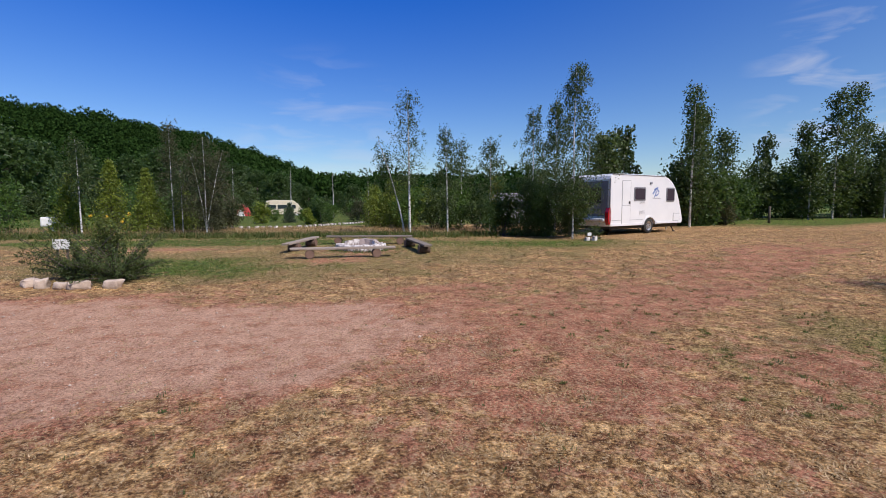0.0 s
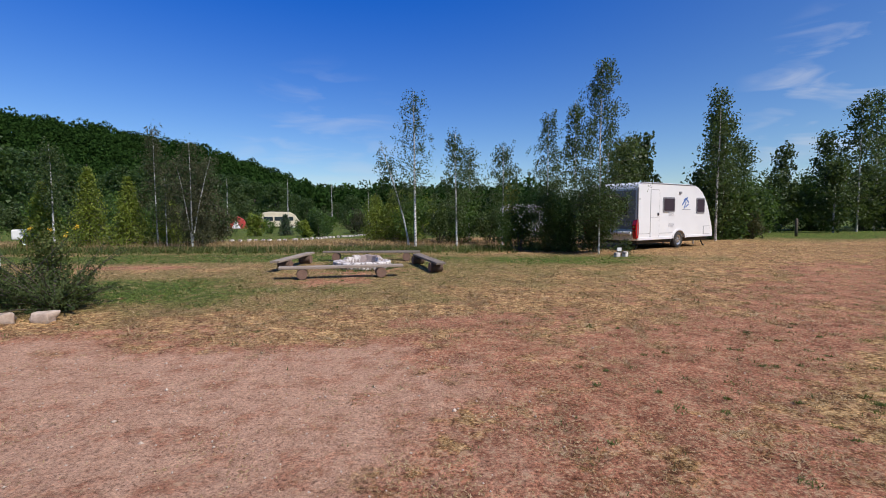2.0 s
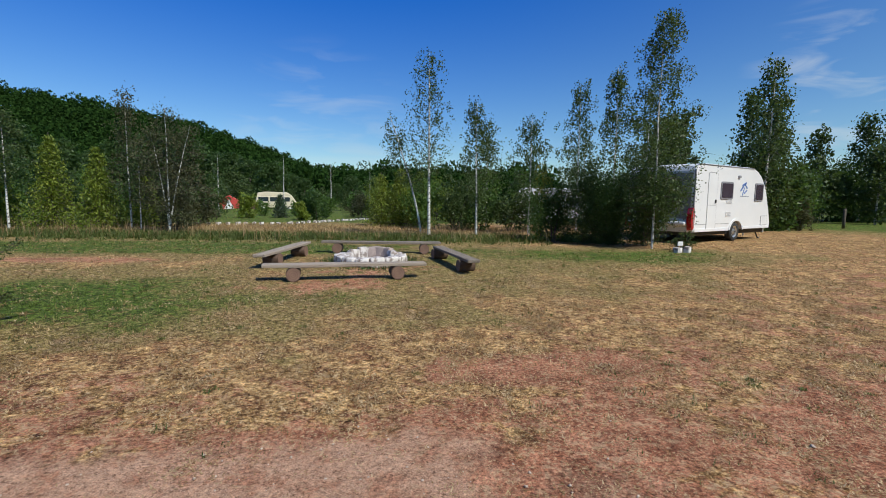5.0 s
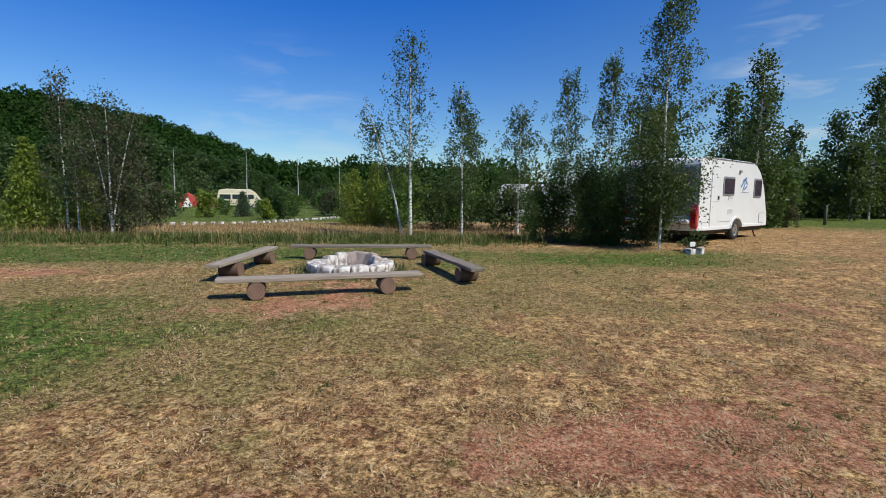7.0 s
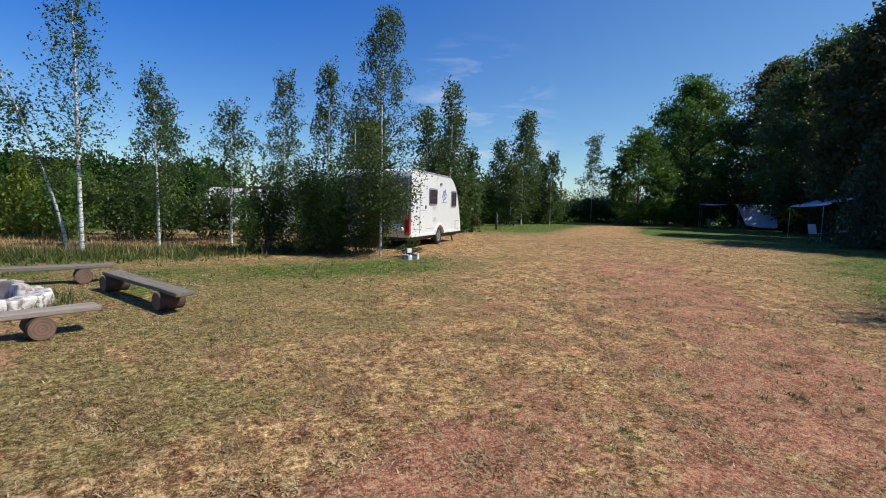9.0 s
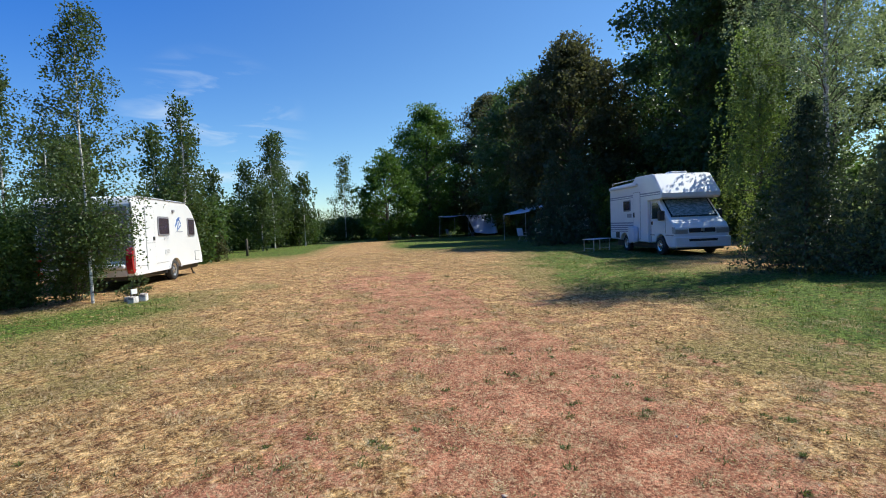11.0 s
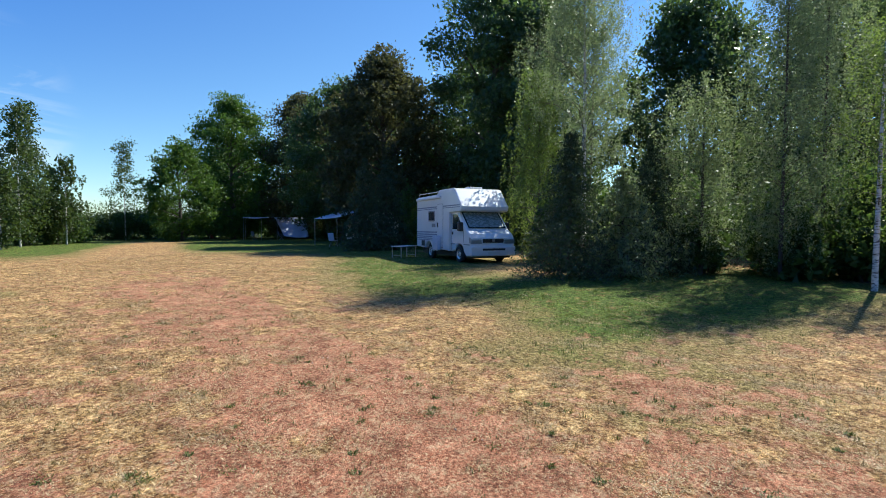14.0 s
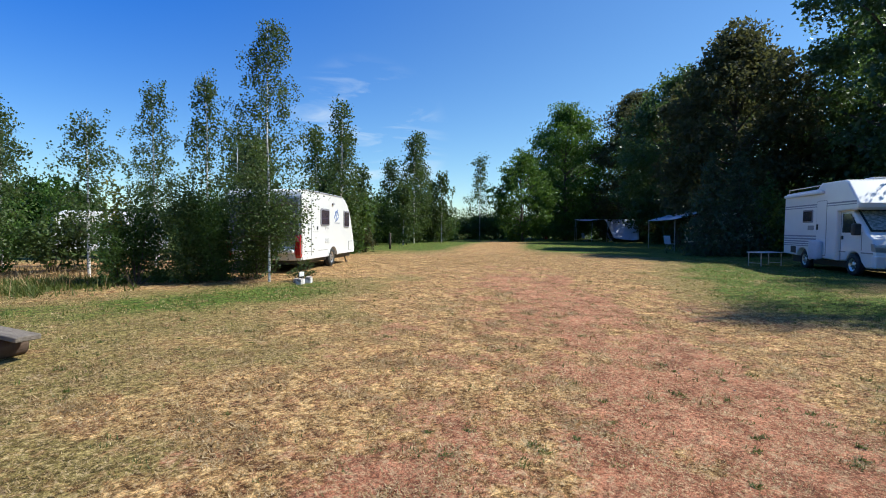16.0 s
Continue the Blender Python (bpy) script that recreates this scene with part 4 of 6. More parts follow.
# ---- trees behind the caravan and along the far lawn ----
FB = "birch behind the caravan with narrow dark crown"
far_specs = [(13.3, 26.4, 7.6, 1.15, .1), (14.3, 27.6, 6.4, 1.2, .1), (18.5, 36.0, 8.2, 1.5, .1), (27.0, 41.4, 6.9, 1.9, .08), (30.0, 37.7, 9.6, 1.7, .12),
             (34.3, 41.1, 11.0, 1.7, .12), (34.6, 38.4, 6.8, 2.1, .1), (48.3, 43.9, 10.5, 2.1, .12), (29.3, 40.0, 7.4, 1.9, .08), (10.6, 29.0, 5.6, 1.2, .15),
             (23.0, 40.5, 7.2, 1.8, .08), (38.5, 45.0, 8.4, 2.2, .1), (42.0, 46.5, 7.0, 2.0, .1), (26.5, 35.5, 5.0, 1.5, .06), (8.6, 26.5, 4.8, 1.1, .2)]
for k, (x, y, h, w, cl) in enumerate(far_specs):
    birch(at_ground(x, y), h, w, 200 + k, FB, leaf=0.12 if k < 2 else 0.18, limbs=40, twigs=9, per=10, clear=cl, r0=0.06, spread=0.2, curl=0.8, hang=0.6 if k % 3 == 0 else 0.0)
broadleaf(at_ground(46.0, 36.2), 9.6, 3.3, 230, "full light green tree at the lawn's far edge", 0.2, 80, 260, "bright_leaf", 0.04, name="lime_tree", group="lawn trees")
# understorey there
us = rng_of(8)
for k, (x, y, w, h) in enumerate([(16.6, 31.2, 1.5, 2.4), (18.6, 32.4, 1.6, 2.8), (20.8, 35.2, 2.0, 3.6), (23.6, 37.6, 2.2, 4.0), (26.6, 40.0, 2.2, 3.6), (30.0, 42.2, 2.4, 4.2),
                                  (33.2, 41.2, 2.4, 4.6), (36.2, 42.8, 2.4, 3.8), (39.5, 45.8, 2.6, 2.6), (43.5, 47.6, 2.6, 2.2), (47.0, 48.0, 2.6, 2.0), (50.5, 44.5, 2.4, 3.4), (54, 41, 2.6, 3.0), (13.8, 27.2, 1.7, 4.2), (15.4, 28.6, 1.8, 3.2), (12.3, 27.6, 1.5, 2.8), (16.8, 29.6, 1.6, 2.2), (28, 39.5, 2.2, 4.5), (31.8, 39.2, 2.3, 5.0), (52, 46.5, 3.0, 3.0), (56, 45.0, 3.0, 3.2), (60, 43.5, 3.0, 3.4), (41.5, 44.0, 2.4, 2.2), (37.5, 41.5, 2.4, 3.0), (35.2, 39.6, 2.2, 3.4), (43, 50, 3.0, 6.0), (46.5, 48.8, 3.0, 5.0), (50, 47.2, 3.0, 4.0), (53.8, 45.0, 3.0, 4.2), (56.5, 42.5, 3.0, 5.6), (59.5, 41.0, 3.0, 6.4), (39.5, 49.5, 3.0, 6.0)]):
    shrub(at_ground(x, y), w, w * 0.8, h, 260 + k, "dense bushes along the back of the lawn", 3600, 0.19, "oak_leaf" if k % 3 else "birch_leaf")
shrub(at_ground(16.2, 28.0), 0.9, 0.8, 1.5, 290, "brownish bush beyond the caravan", 2000, 0.1, "brown_leaf")

# ---- tall wood on the sunny side ----
OK1 = "tall dark oak at the edge of the wood"
wood_specs = [(57.5, 36.8, 16.8, 5.4, "bright_leaf"), (59.0, 28.0, 17.5, 5.4, "brown_leaf"), (50.5, 21.0, 16.2, 5.4, "wood_leaf"), (38.0, 14.0, 14.8, 4.6, "brown_leaf"), (35.5, 5.4, 20.0, 5.2, "wood_leaf"),
              (34.5, 2.0, 18.5, 5.2, "wood_leaf"), (32.0, -7.5, 16.0, 4.6, "wood_leaf"), (26.0, -13.0, 14.0, 5.0, "wood_leaf"), (66.0, 27.0, 16, 5.4, "wood_leaf"), (50.0, 16.0, 16.0, 5.2, "wood_leaf"),
              (46.0, 6.0, 18.0, 5.4, "wood_leaf"), (66.0, 41.0, 13, 5.0, "wood_leaf"), (19.0, -16.0, 12.0, 4.6, "wood_leaf")]
for k, (x, y, h, w, mt) in enumerate(wood_specs):
    broadleaf(at_ground(x, y), h, w, 400 + k, "russet-brown oak at the edge of the wood" if mt == "brown_leaf" else ("bright green maple above the tarpaulin shelter" if mt == "bright_leaf" else OK1), 0.25, 110, 400, mt, 0.05)
# undergrowth of the wood
for k, (x, y, w, h) in enumerate([(60.5, 39, 2.6, 4.0), (60, 36, 2.6, 4.4), (60.5, 31.5, 2.6, 4.4), (58, 26, 2.6, 4.5), (52, 21.5, 2.4, 4.2), (45, 17.0, 2.4, 4.2), (41, 13.5, 2.4, 4.2), (31, 11, 2.2, 4.2), (27.5, 7.0, 2.2, 4.0), (26, 2.5, 2.2, 4.5),
                                  (20.5, 1.5, 1.8, 3.6), (18.5, -2.0, 2.0, 3.4), (16.5, -5.5, 2.0, 3.2), (14.0, -7.5, 2.0, 3.0), (24, -3, 2.4, 5), (14.8, -2.6, 2.0, 3.0), (13.4, -4.6, 2.2, 3.0), (11.8, -5.0, 2.0, 2.8), (16.6, -1.0, 1.8, 2.8), (10.4, -6.4, 2.0, 2.8), (12.9, -2.3, 1.2, 1.7), (11.8, -3.4, 1.3, 1.8), (14.0, -0.5, 1.2, 1.9), (16.2, 2.2, 1.4, 2.6), (18.0, 3.6, 1.3, 2.6), (20.5, -6, 2.4, 4.5), (15.8, -0.4, 1.5, 2.6), (15.4, 1.8, 1.2, 2.2)]):
    shrub(at_ground(x, y), w, w * 0.8, h, 440 + k, "shaded undergrowth at the edge of the wood", 2600, 0.19, "oak_leaf")
deep_bush = shrub(at_ground(26, -9), 2.6, 2.4, 5.5, 460, "dark undergrowth inside the wood", 3000, 0.32, "oak_leaf", group="wood undergrowth", lobes=14)
for k in range(46):
    u = k / 45
    bx = np.interp(u, [0, 0.25, 0.5, 0.75, 1], [68, 60, 48, 32, 18]) + us.uniform(-1.5, 5)
    by = np.interp(u, [0, 0.25, 0.5, 0.75, 1], [36, 25, 12, -4, -14]) + us.uniform(-3, 3)
    copy_thing(deep_bush, at_ground(bx, by, 0, us.uniform(0, 360)) @ Matrix.Scale(us.uniform(0.8, 1.5), 4))
# firs and weeping birches by the motorhome
fir(at_ground(27.6, 13.2), 5.6, 2.0, 471, "broad dark fir beside the awning", 0.2, whorl=0.26, per=30)
fir(at_ground(29.2, 12.2), 6.0, 1.9, 474, "broad dark fir beside the awning", 0.2, whorl=0.28, per=30)
fir(at_ground(13.3, 3.8), 4.3, 1.75, 472, "dense dark fir beside the white motorhome", 0.10, whorl=0.2, per=95)
# the paler leaf colour stands in for sun glinting on this fir
fir(at_ground(13.2, 2.3), 3.3, 1.7, 473, "fir with sunlit glints put into pale needles", 0.10, "silver_leaf", 0.2, 85)
fir(at_ground(14.4, 1.0), 4.4, 1.6, 475, "dark fir under a weeping birch", 0.10, whorl=0.2, per=80)
WB = "weeping birch with long hanging grey-green twigs"
birch(at_ground(14.2, 3.2), 9.6, 2.3, 481, WB, leaf=0.05, limbs=78, twigs=13, per=36, clear=0.38, r0=0.08, hang=0.8, leaf_mat="silver_leaf", spread=0.3, rise=1.2)
birch(at_ground(19.6, 3.9), 8.0, 1.9, 482, "light green birch beside the motorhome", leaf=0.085, limbs=60, twigs=12, per=26, clear=0.08, r0=0.07, hang=1.4, leaf_mat="lime_leaf", spread=0.24, bark="bark")
birch(at_ground(12.5, -1.7), 9.4, 1.7, 483, WB, leaf=0.05, limbs=80, twigs=13, per=38, clear=0.10, r0=0.05, hang=1.1, leaf_mat="silver_leaf", spread=0.36, rise=1.1, bark="bark")
birch(at_ground(10.5, -2.6), 6.4, 1.2, 484, WB, leaf=0.05, limbs=40, twigs=9, per=26, clear=0.28, r0=0.06, hang=1.0, leaf_mat="lime_leaf", spread=0.34, rise=1.1)
birch(at_ground(14.6, -4.2), 12.0, 2.1, 485, WB, leaf=0.055, limbs=80, twigs=14, per=38, clear=0.06, r0=0.06, hang=1.0, leaf_mat="silver_leaf", spread=0.38, bark="bark")
birch(at_ground(20.4, 1.6), 12.0, 2.3, 486, WB, leaf=0.055, limbs=70, twigs=12, per=31, clear=0.08, r0=0.06, hang=1.0, leaf_mat="silver_leaf", spread=0.38, bark="bark")
birch(at_ground(13.8, -0.2), 5.6, 1.9, 487, WB, leaf=0.055, limbs=60, twigs=12, per=34, clear=0.1, r0=0.06, hang=1.0, leaf_mat="silver_leaf", spread=0.34, bark="bark")

# ---- meadow edge and valley on the hill side ----
birch(at_ground(-10.7, 21.8), 4.3, 1.5, 501, "leaning pair of birches with bare brownish twigs", limbs=46, twigs=9, per=9, clear=0.1, fork=2, leaf_mat="brown_leaf", leaf=0.07, r0=0.03)
birch(at_ground(-13.0, 23.3), 5.1, 0.75, 502, B1, limbs=36, clear=0.2, twigs=9, per=9, r0=0.03, leaf_mat="brown_leaf")
birch(at_ground(-16.2, 21.6), 4.2, 1.0, 503, B1, limbs=34, clear=0.4, twigs=9, per=10, r0=0.035, hang=0.3)
birch(at_ground(-12.2, 22.6), 2.9, 0.6, 504, B1, limbs=20, clear=0.3, twigs=7, r0=0.02)
for k, (x, y, w, h, mt) in enumerate([(-10.9, 22.6, 1.6, 3.0, "brown_leaf"), (-18.0, 23.2, 1.1, 2.0, "bright_leaf"), (-20.5, 22.6, 1.4, 2.6, "bright_leaf"),
                                      (-23.5, 22.0, 1.8, 3.2, "oak_leaf"), (-11.6, 25.6, 1.0, 1.7, "brown_leaf"), (-8.9, 31.8, 0.6, 0.9, "thuja_leaf"), (-8.2, 32.4, 0.9, 1.6, "oak_leaf"), (-12.6, 33.4, 0.8, 1.5, "thuja_leaf"),
                                      (-14.5, 34.0, 1.1, 2.0, "birch_leaf"), (-6.4, 36.8, 1.1, 2.0, "brown_leaf"), (-17.6, 33, 1.4, 2.4, "birch_leaf"), (-20.5, 32, 1.6, 3.0, "bright_leaf"), (-24, 31, 1.8, 3.4, "oak_leaf"), (-27, 27, 2.0, 3.6, "oak_leaf"), (-28, 20, 2.2, 3.2, "bright_leaf")]):
    shrub(at_ground(x, y), w, w * 0.85, h, 520 + k, {"thuja_leaf": "yellow-green thuja bush at the meadow edge", "brown_leaf": "bare brownish bush at the meadow edge"}.get(mt, "leafy bush at the meadow edge"), 2000, 0.11, mt)
for k, (x, y, w, h) in enumerate([(-14.3, 23.4, 1.0, 3.1), (-15.9, 23.2, 1.1, 3.6), (-13.1, 24.4, 0.9, 2.5), (-17.6, 22.8, 1.0, 2.9), (-15.0, 24.6, 1.0, 3.0)]):
    fir(at_ground(x, y), h, w, 560 + k, "dense yellow-green thuja at the meadow edge", 0.12, "thuja_leaf", 0.16, 34, name="thuja_tree", group="thujas")
for k, (x, y, w, h) in enumerate([(-3.9, 27.3, 0.95, 2.5), (-3.0, 27.0, 1.0, 2.8), (-2.1, 27.4, 0.9, 2.6)]):
    fir(at_ground(x, y), h, w, 566 + k, "dense yellow-green thuja behind slender birches", 0.11, "thuja_leaf", 0.15, 36, name="thuja_tree", group="thujas")
small = fir(at_ground(-11.0, 34.5), 1.5, 0.6, 570, "small young conifer in the valley", 0.12, "fir_leaf", 0.14, 20, name="young_conifer", group="young conifers")
low_bush = shrub(at_ground(-8.5, 36.5), 0.9, 0.8, 1.3, 571, "low leafy bush in the valley", 1400, 0.11, "bright_leaf", group="valley bushes")
for k in range(30):
    x, y = us.uniform(-24, 0), us.uniform(33.5, 50)
    near_view = abs(x - (-0.35 * y + 1.2)) < 2.2
    copy_thing(small if k % 3 == 0 else low_bush, at_ground(x, y, 0, us.uniform(0, 360)) @ Matrix.Scale(0.7 if near_view else us.uniform(0.8, 1.5), 4))
# belt of trees at the hill's foot
belt = broadleaf(at_ground(-46, 82), 10.5, 4.2, 600, "rounded deciduous tree at the hill foot", 0.42, 76, 130, "oak_leaf", 0.0, group="hill foot trees")
belt_light = shrub(at_ground(-30, 72), 2.8, 2.6, 5.2, 601, "green bushy tree at the hill foot", 3000, 0.30, "birch_leaf", name="bushy_tree", category="tree", group="hill foot trees", lobes=16)
for k in range(34):
    a = -62 + 62 * k / 33 + us.uniform(-1, 1)
    rr = us.uniform(70, 105)
    sc = us.uniform(0.7, 1.12) * np.interp(a, [-62, -30, -24, -19, -14, 0], [0.85, 0.9, 0.85, 0.55, 0.42, 0.4])
    copy_thing(belt, at_ground(rr * math.sin(radians(a)), rr * math.cos(radians(a)), 0, us.uniform(0, 360)) @ Matrix.Scale(sc, 4))
for k in range(40):
    a = -58 + 60 * k / 39 + us.uniform(-1, 1)
    rr = us.uniform(66, 74) if -26 < a < -13 else us.uniform(48, 68)
    sc = us.uniform(0.45, 0.85) * np.interp(a, [-58, -30, -14, 2], [1.1, 0.9, 0.62, 0.6])
    copy_thing(belt_light, at_ground(rr * math.sin(radians(a)), rr * math.cos(radians(a)), 0, us.uniform(0, 360)) @ Matrix.Scale(sc, 4))
for k, (x, y, h) in enumerate([(-14.0, 44.5, 4.6), (-10.5, 46, 4.2), (-7.5, 48, 3.8), (-18.2, 42, 4.4)]):
    birch(at_ground(x, y), h, 0.5, 640 + k, "thin bare-stemmed young birch in the valley", leaf=0.12, limbs=8, twigs=3, per=4, clear=0.45, r0=0.045)


# ---- fire place ----
def bench(x0, y0, x1, y1, over0, over1, label, mat="plank", w=0.24, top=0.285, group="log benches"):
    """A plank from end to end of two short logs whose feet are given; over: how far it juts past them."""
    L = math.hypot(x1 - x0, y1 - y0)
    a = math.atan2(y1 - y0, x1 - x0)
    z = float(ground_z(x0, y0))
    slope = (float(ground_z(x1, y1)) - z) / L
    ob = thing("log_bench", Matrix.Translation((x0, y0, z)) @ Matrix.Rotation(a, 4, "Z") @ Matrix.Rotation(-math.atan(slope), 4, "Y"), label, "bench", group)
    bm = boxed(-over0, L + over1, -w / 2, w / 2, top - 0.055, top, 0.008, 1)
    bmesh.ops.subdivide_edges(bm, edges=[e for e in bm.edges if e.calc_length() > 1], cuts=14)
    for v in bm.verts:
        k = noise.noise(Vector((v.co.x * 1.7 + x0, v.co.y * 6, y0)))
        v.co.z += 0.007 * k
        v.co.y += 0.010 * noise.noise(Vector((v.co.x * 2.2, y0, x0)))
    part("plank", bm, M[mat], ob, "grey weathered wooden plank")
    for u in (0.0, L):
        R = (top - 0.055) / 2 + 0.004
        V, F = turned([(R * 0.96, -0.16), (R, -0.145), (R, 0.145), (R * 0.96, 0.16)], 20)
        V = [(v[0] * (1 + 0.04 * math.sin(5 * v[2] * 9 + u)), v[1], v[2]) for v in V]
        log = link_mesh("log", fast_mesh("log", V, F), M["log_bark"], ob, "short sawn log on its side", True)
        log.location = (u, 0, R - 0.004)
        for s in (-1, 1):
            bm = bmesh.new()
            bmesh.ops.create_circle(bm, cap_ends=True, cap_tris=True, radius=R * 0.965, segments=20, matrix=Matrix.Translation((0, s * 0.161, 0)) @ Matrix.Rotation(radians(90), 4, "X"))
            part("sawn_end", bm, M["log_end"], log)
    return ob


bench(-3.57, 12.75, -1.87, 13.2, 0.50, 0.52, "long grey plank bench resting on two logs")
bench(-0.60, 14.02, -1.12, 15.5, 0.42, 0.12, "dark grey plank bench on two logs", "dark_plank")
bench(-4.42, 14.2, -4.27, 15.5, 0.58, 0.38, "grey plank bench on two logs")
bench(-3.56, 16.2, -1.50, 16.35, 0.38, 0.40, "grey plank bench behind the fire ring", "dark_plank")


def rock(name, sx, sy, sz, seed, mat, parent, m, rough=0.16, sub=2):
    bm = bmesh.new()
    bmesh.ops.create_cube(bm, size=1)
    bmesh.ops.bevel(bm, geom=bm.edges[:], offset=0.16, segments=2, profile=0.6, affect="EDGES")
    bmesh.ops.subdivide_edges(bm, edges=bm.edges[:], cuts=1, use_grid_fill=True)
    off = Vector((seed * 3.1, seed * 1.7, seed * 0.9))
    for v in bm.verts:
        v.co += v.co.normalized() * rough * noise.noise(v.co * 1.9 + off)
        v.co += v.co.normalized() * rough * 0.4 * noise.noise(v.co * 5.1 + off)
        v.co = Vector((v.co.x * sx, v.co.y * sy, v.co.z * sz))
    ob = part(name, bm, M[mat], parent, "", True)
    ob.matrix_basis = m
    return ob


fz = float(ground_z(-2.57, 14.85))
ring = thing("fire_ring", pose(-2.57, 14.85, fz), "round fire pit of whitewashed stones", "fire pit")
frng = random.Random(4)
for i in range(15):
    a = 2 * math.pi * i / 15
    rock("stone", 0.30 + frng.uniform(-0.03, 0.05), 0.24, 0.19 + frng.uniform(-0.03, 0.03), i, "lime_stone", ring,
         pose(0.64 * math.cos(a), 0.64 * math.sin(a), 0.08, frng.uniform(-5, 5), frng.uniform(-4, 4), math.degrees(a) + 90))
for i, (a, w, h, mt) in enumerate([(150, 0.30, 0.22, "lime_stone"), (118, 0.26, 0.25, "lime_stone"), (96, 0.22, 0.26, "pit_stone"), (74, 0.26, 0.26, "pit_stone"), (50, 0.28, 0.25, "pit_stone"), (24, 0.26, 0.22, "lime_stone"), (178, 0.26, 0.18, "lime_stone")]):
    rock("block", w, 0.16, h, 40 + i, mt, ring, pose(0.46 * math.cos(radians(a)), 0.46 * math.sin(radians(a)), h / 2 + 0.02, 8, 0, a + 90))
bm = bmesh.new()
bmesh.ops.create_circle(bm, cap_ends=True, cap_tris=True, radius=0.60, segments=24, matrix=Matrix.Translation((0, 0, 0.05)))
part("ash_bed", bm, M["ash"], ring, "grey ash and soot")

# weeds round the ring
wr = rng_of(61)
aa = wr.uniform(0, 6.28, 700)
rad = 0.82 + np.abs(wr.normal(0, 0.12, 700))
px, py = -2.57 + rad * np.cos(aa), 14.85 + rad * np.sin(aa)
V, F = blades(np.stack([px, py, ground_z(px, py)], 1), 0.13, 0.014, wr, 0.5)
tagged(link_mesh("pit_weeds", fast_mesh("pit_weeds", V, F), M["clover"]), "green weeds growing round the fire ring", "weeds", kind="stuff")


# ---- juniper bed with rocks ----
JU = "spreading dark green juniper behind pale rocks"


def juniper(m, reach, seed, label, boughs=64):
    """A low conifer of arching boughs that fan out from one root."""
    rng = rng_of(seed)
    ob = thing("juniper_bush", m, label, "shrub", "junipers")
    wood, C = [], []
    for i in range(boughs):
        lp = limb_path(np.array([rng.normal(0, 0.05), rng.normal(0, 0.05), 0.0]), i * 2.4 + rng.uniform(-0.3, 0.3), reach * rng.uniform(0.45, 1.1), rng.uniform(0.35, 1.5), 0.3 * rng.uniform(0.4, 1.4), rng)
        lp[:, 2] = np.maximum(lp[:, 2], 0.03)
        wood.append(tube(lp, np.linspace(0.012, 0.003, 5), 4))
        w = rng.uniform(0.2, 1.04, 130)
        c = np.stack([np.interp(w, np.linspace(0, 1, 5), lp[:, q]) for q in range(3)], 1)
        C.append(c + rng.normal(0, 1, (130, 3)) * np.array([0.05, 0.05, 0.035]) * (1.25 - w)[:, None] * 1.6)
    V, F = joined(wood)
    link_mesh("stem", fast_mesh("stem", V, F), M["bark"], ob, "", True)
    C = np.concatenate(C)
    C[:, 2] = np.maximum(C[:, 2], 0.02)
    V, F = leaves(C, 0.055, rng, 0.3)
    link_mesh("foliage", fast_mesh("foliage", V, F), M["juniper_leaf"], ob)
    return ob


juniper(at_ground(-6.35, 9.3), 0.95, 71, JU)
juniper(at_ground(-7.25, 9.45), 0.85, 72, JU, 50)
shrub(at_ground(-6.9, 9.9), 0.6, 0.5, 1.5, 73, "tall leggy flowering weeds behind the juniper", 1900, 0.05, "weed_leaf", name="wild_flower_clump", lobes=16)
for i, (x, y, sx, sz) in enumerate([(-5.98, 8.62, 0.30, 0.20), (-6.46, 8.45, 0.40, 0.19), (-6.74, 8.42, 0.24, 0.16), (-7.12, 8.44, 0.24, 0.22), (-7.40, 8.52, 0.22, 0.18)]):
    r = rock("border_rock", sx * 0.8, 0.2, sz * 0.85, 80 + i, "pale_rock", None, at_ground(x, y, -0.26 * sz, 37 * i), 0.3)
    tagged(r, "pale rough rock edging the juniper bed", "rock", "bed rocks")


def signboard(x, y, w, h, z, rz, label, name="sign_board"):
    ob = thing(name, at_ground(x, y, 0, rz), label, "sign")
    part("board", boxed(-w / 2, w / 2, -0.012, 0.012, z, z + h, 0.004, 1), M["white_cloth"], ob, "plain white board")
    for s in (-1, 1):
        part("leg", boxed(s * w * 0.3 - 0.018, s * w * 0.3 + 0.018, 0.013, 0.045, 0.0, z + h * 0.8, 0.003, 1), M["post_wood"], ob)
    return ob


signboard(-7.75, 9.75, 0.30, 0.20, 0.52, 12, "small blank white board on low stakes")
fl = rng_of(91)
for i in range(4):
    x, y, z = -7.0 + fl.uniform(-0.5, 0.65), 10.0 + fl.uniform(-0.3, 0.3), fl.uniform(0.75, 1.25)
    ob = thing("yellow_flower", at_ground(x, y), "tall yellow flower head on a thin stem", "flower", "yellow flowers")
    V, F = tube([(0, 0, 0), (0.02, 0.01, z * 0.5), (0.03, -0.01, z)], [0.007, 0.006, 0.004], 5)
    link_mesh("stalk", fast_mesh("stalk", V, F), M["weed_leaf"], ob)
    q = fl.normal(0, 0.02, (22, 3)) + np.array([0.03, -0.01, z])
    V, F = leaves(q, 0.032, fl)
    link_mesh("petals", fast_mesh("petals", V, F), M["yellow_petal"], ob)


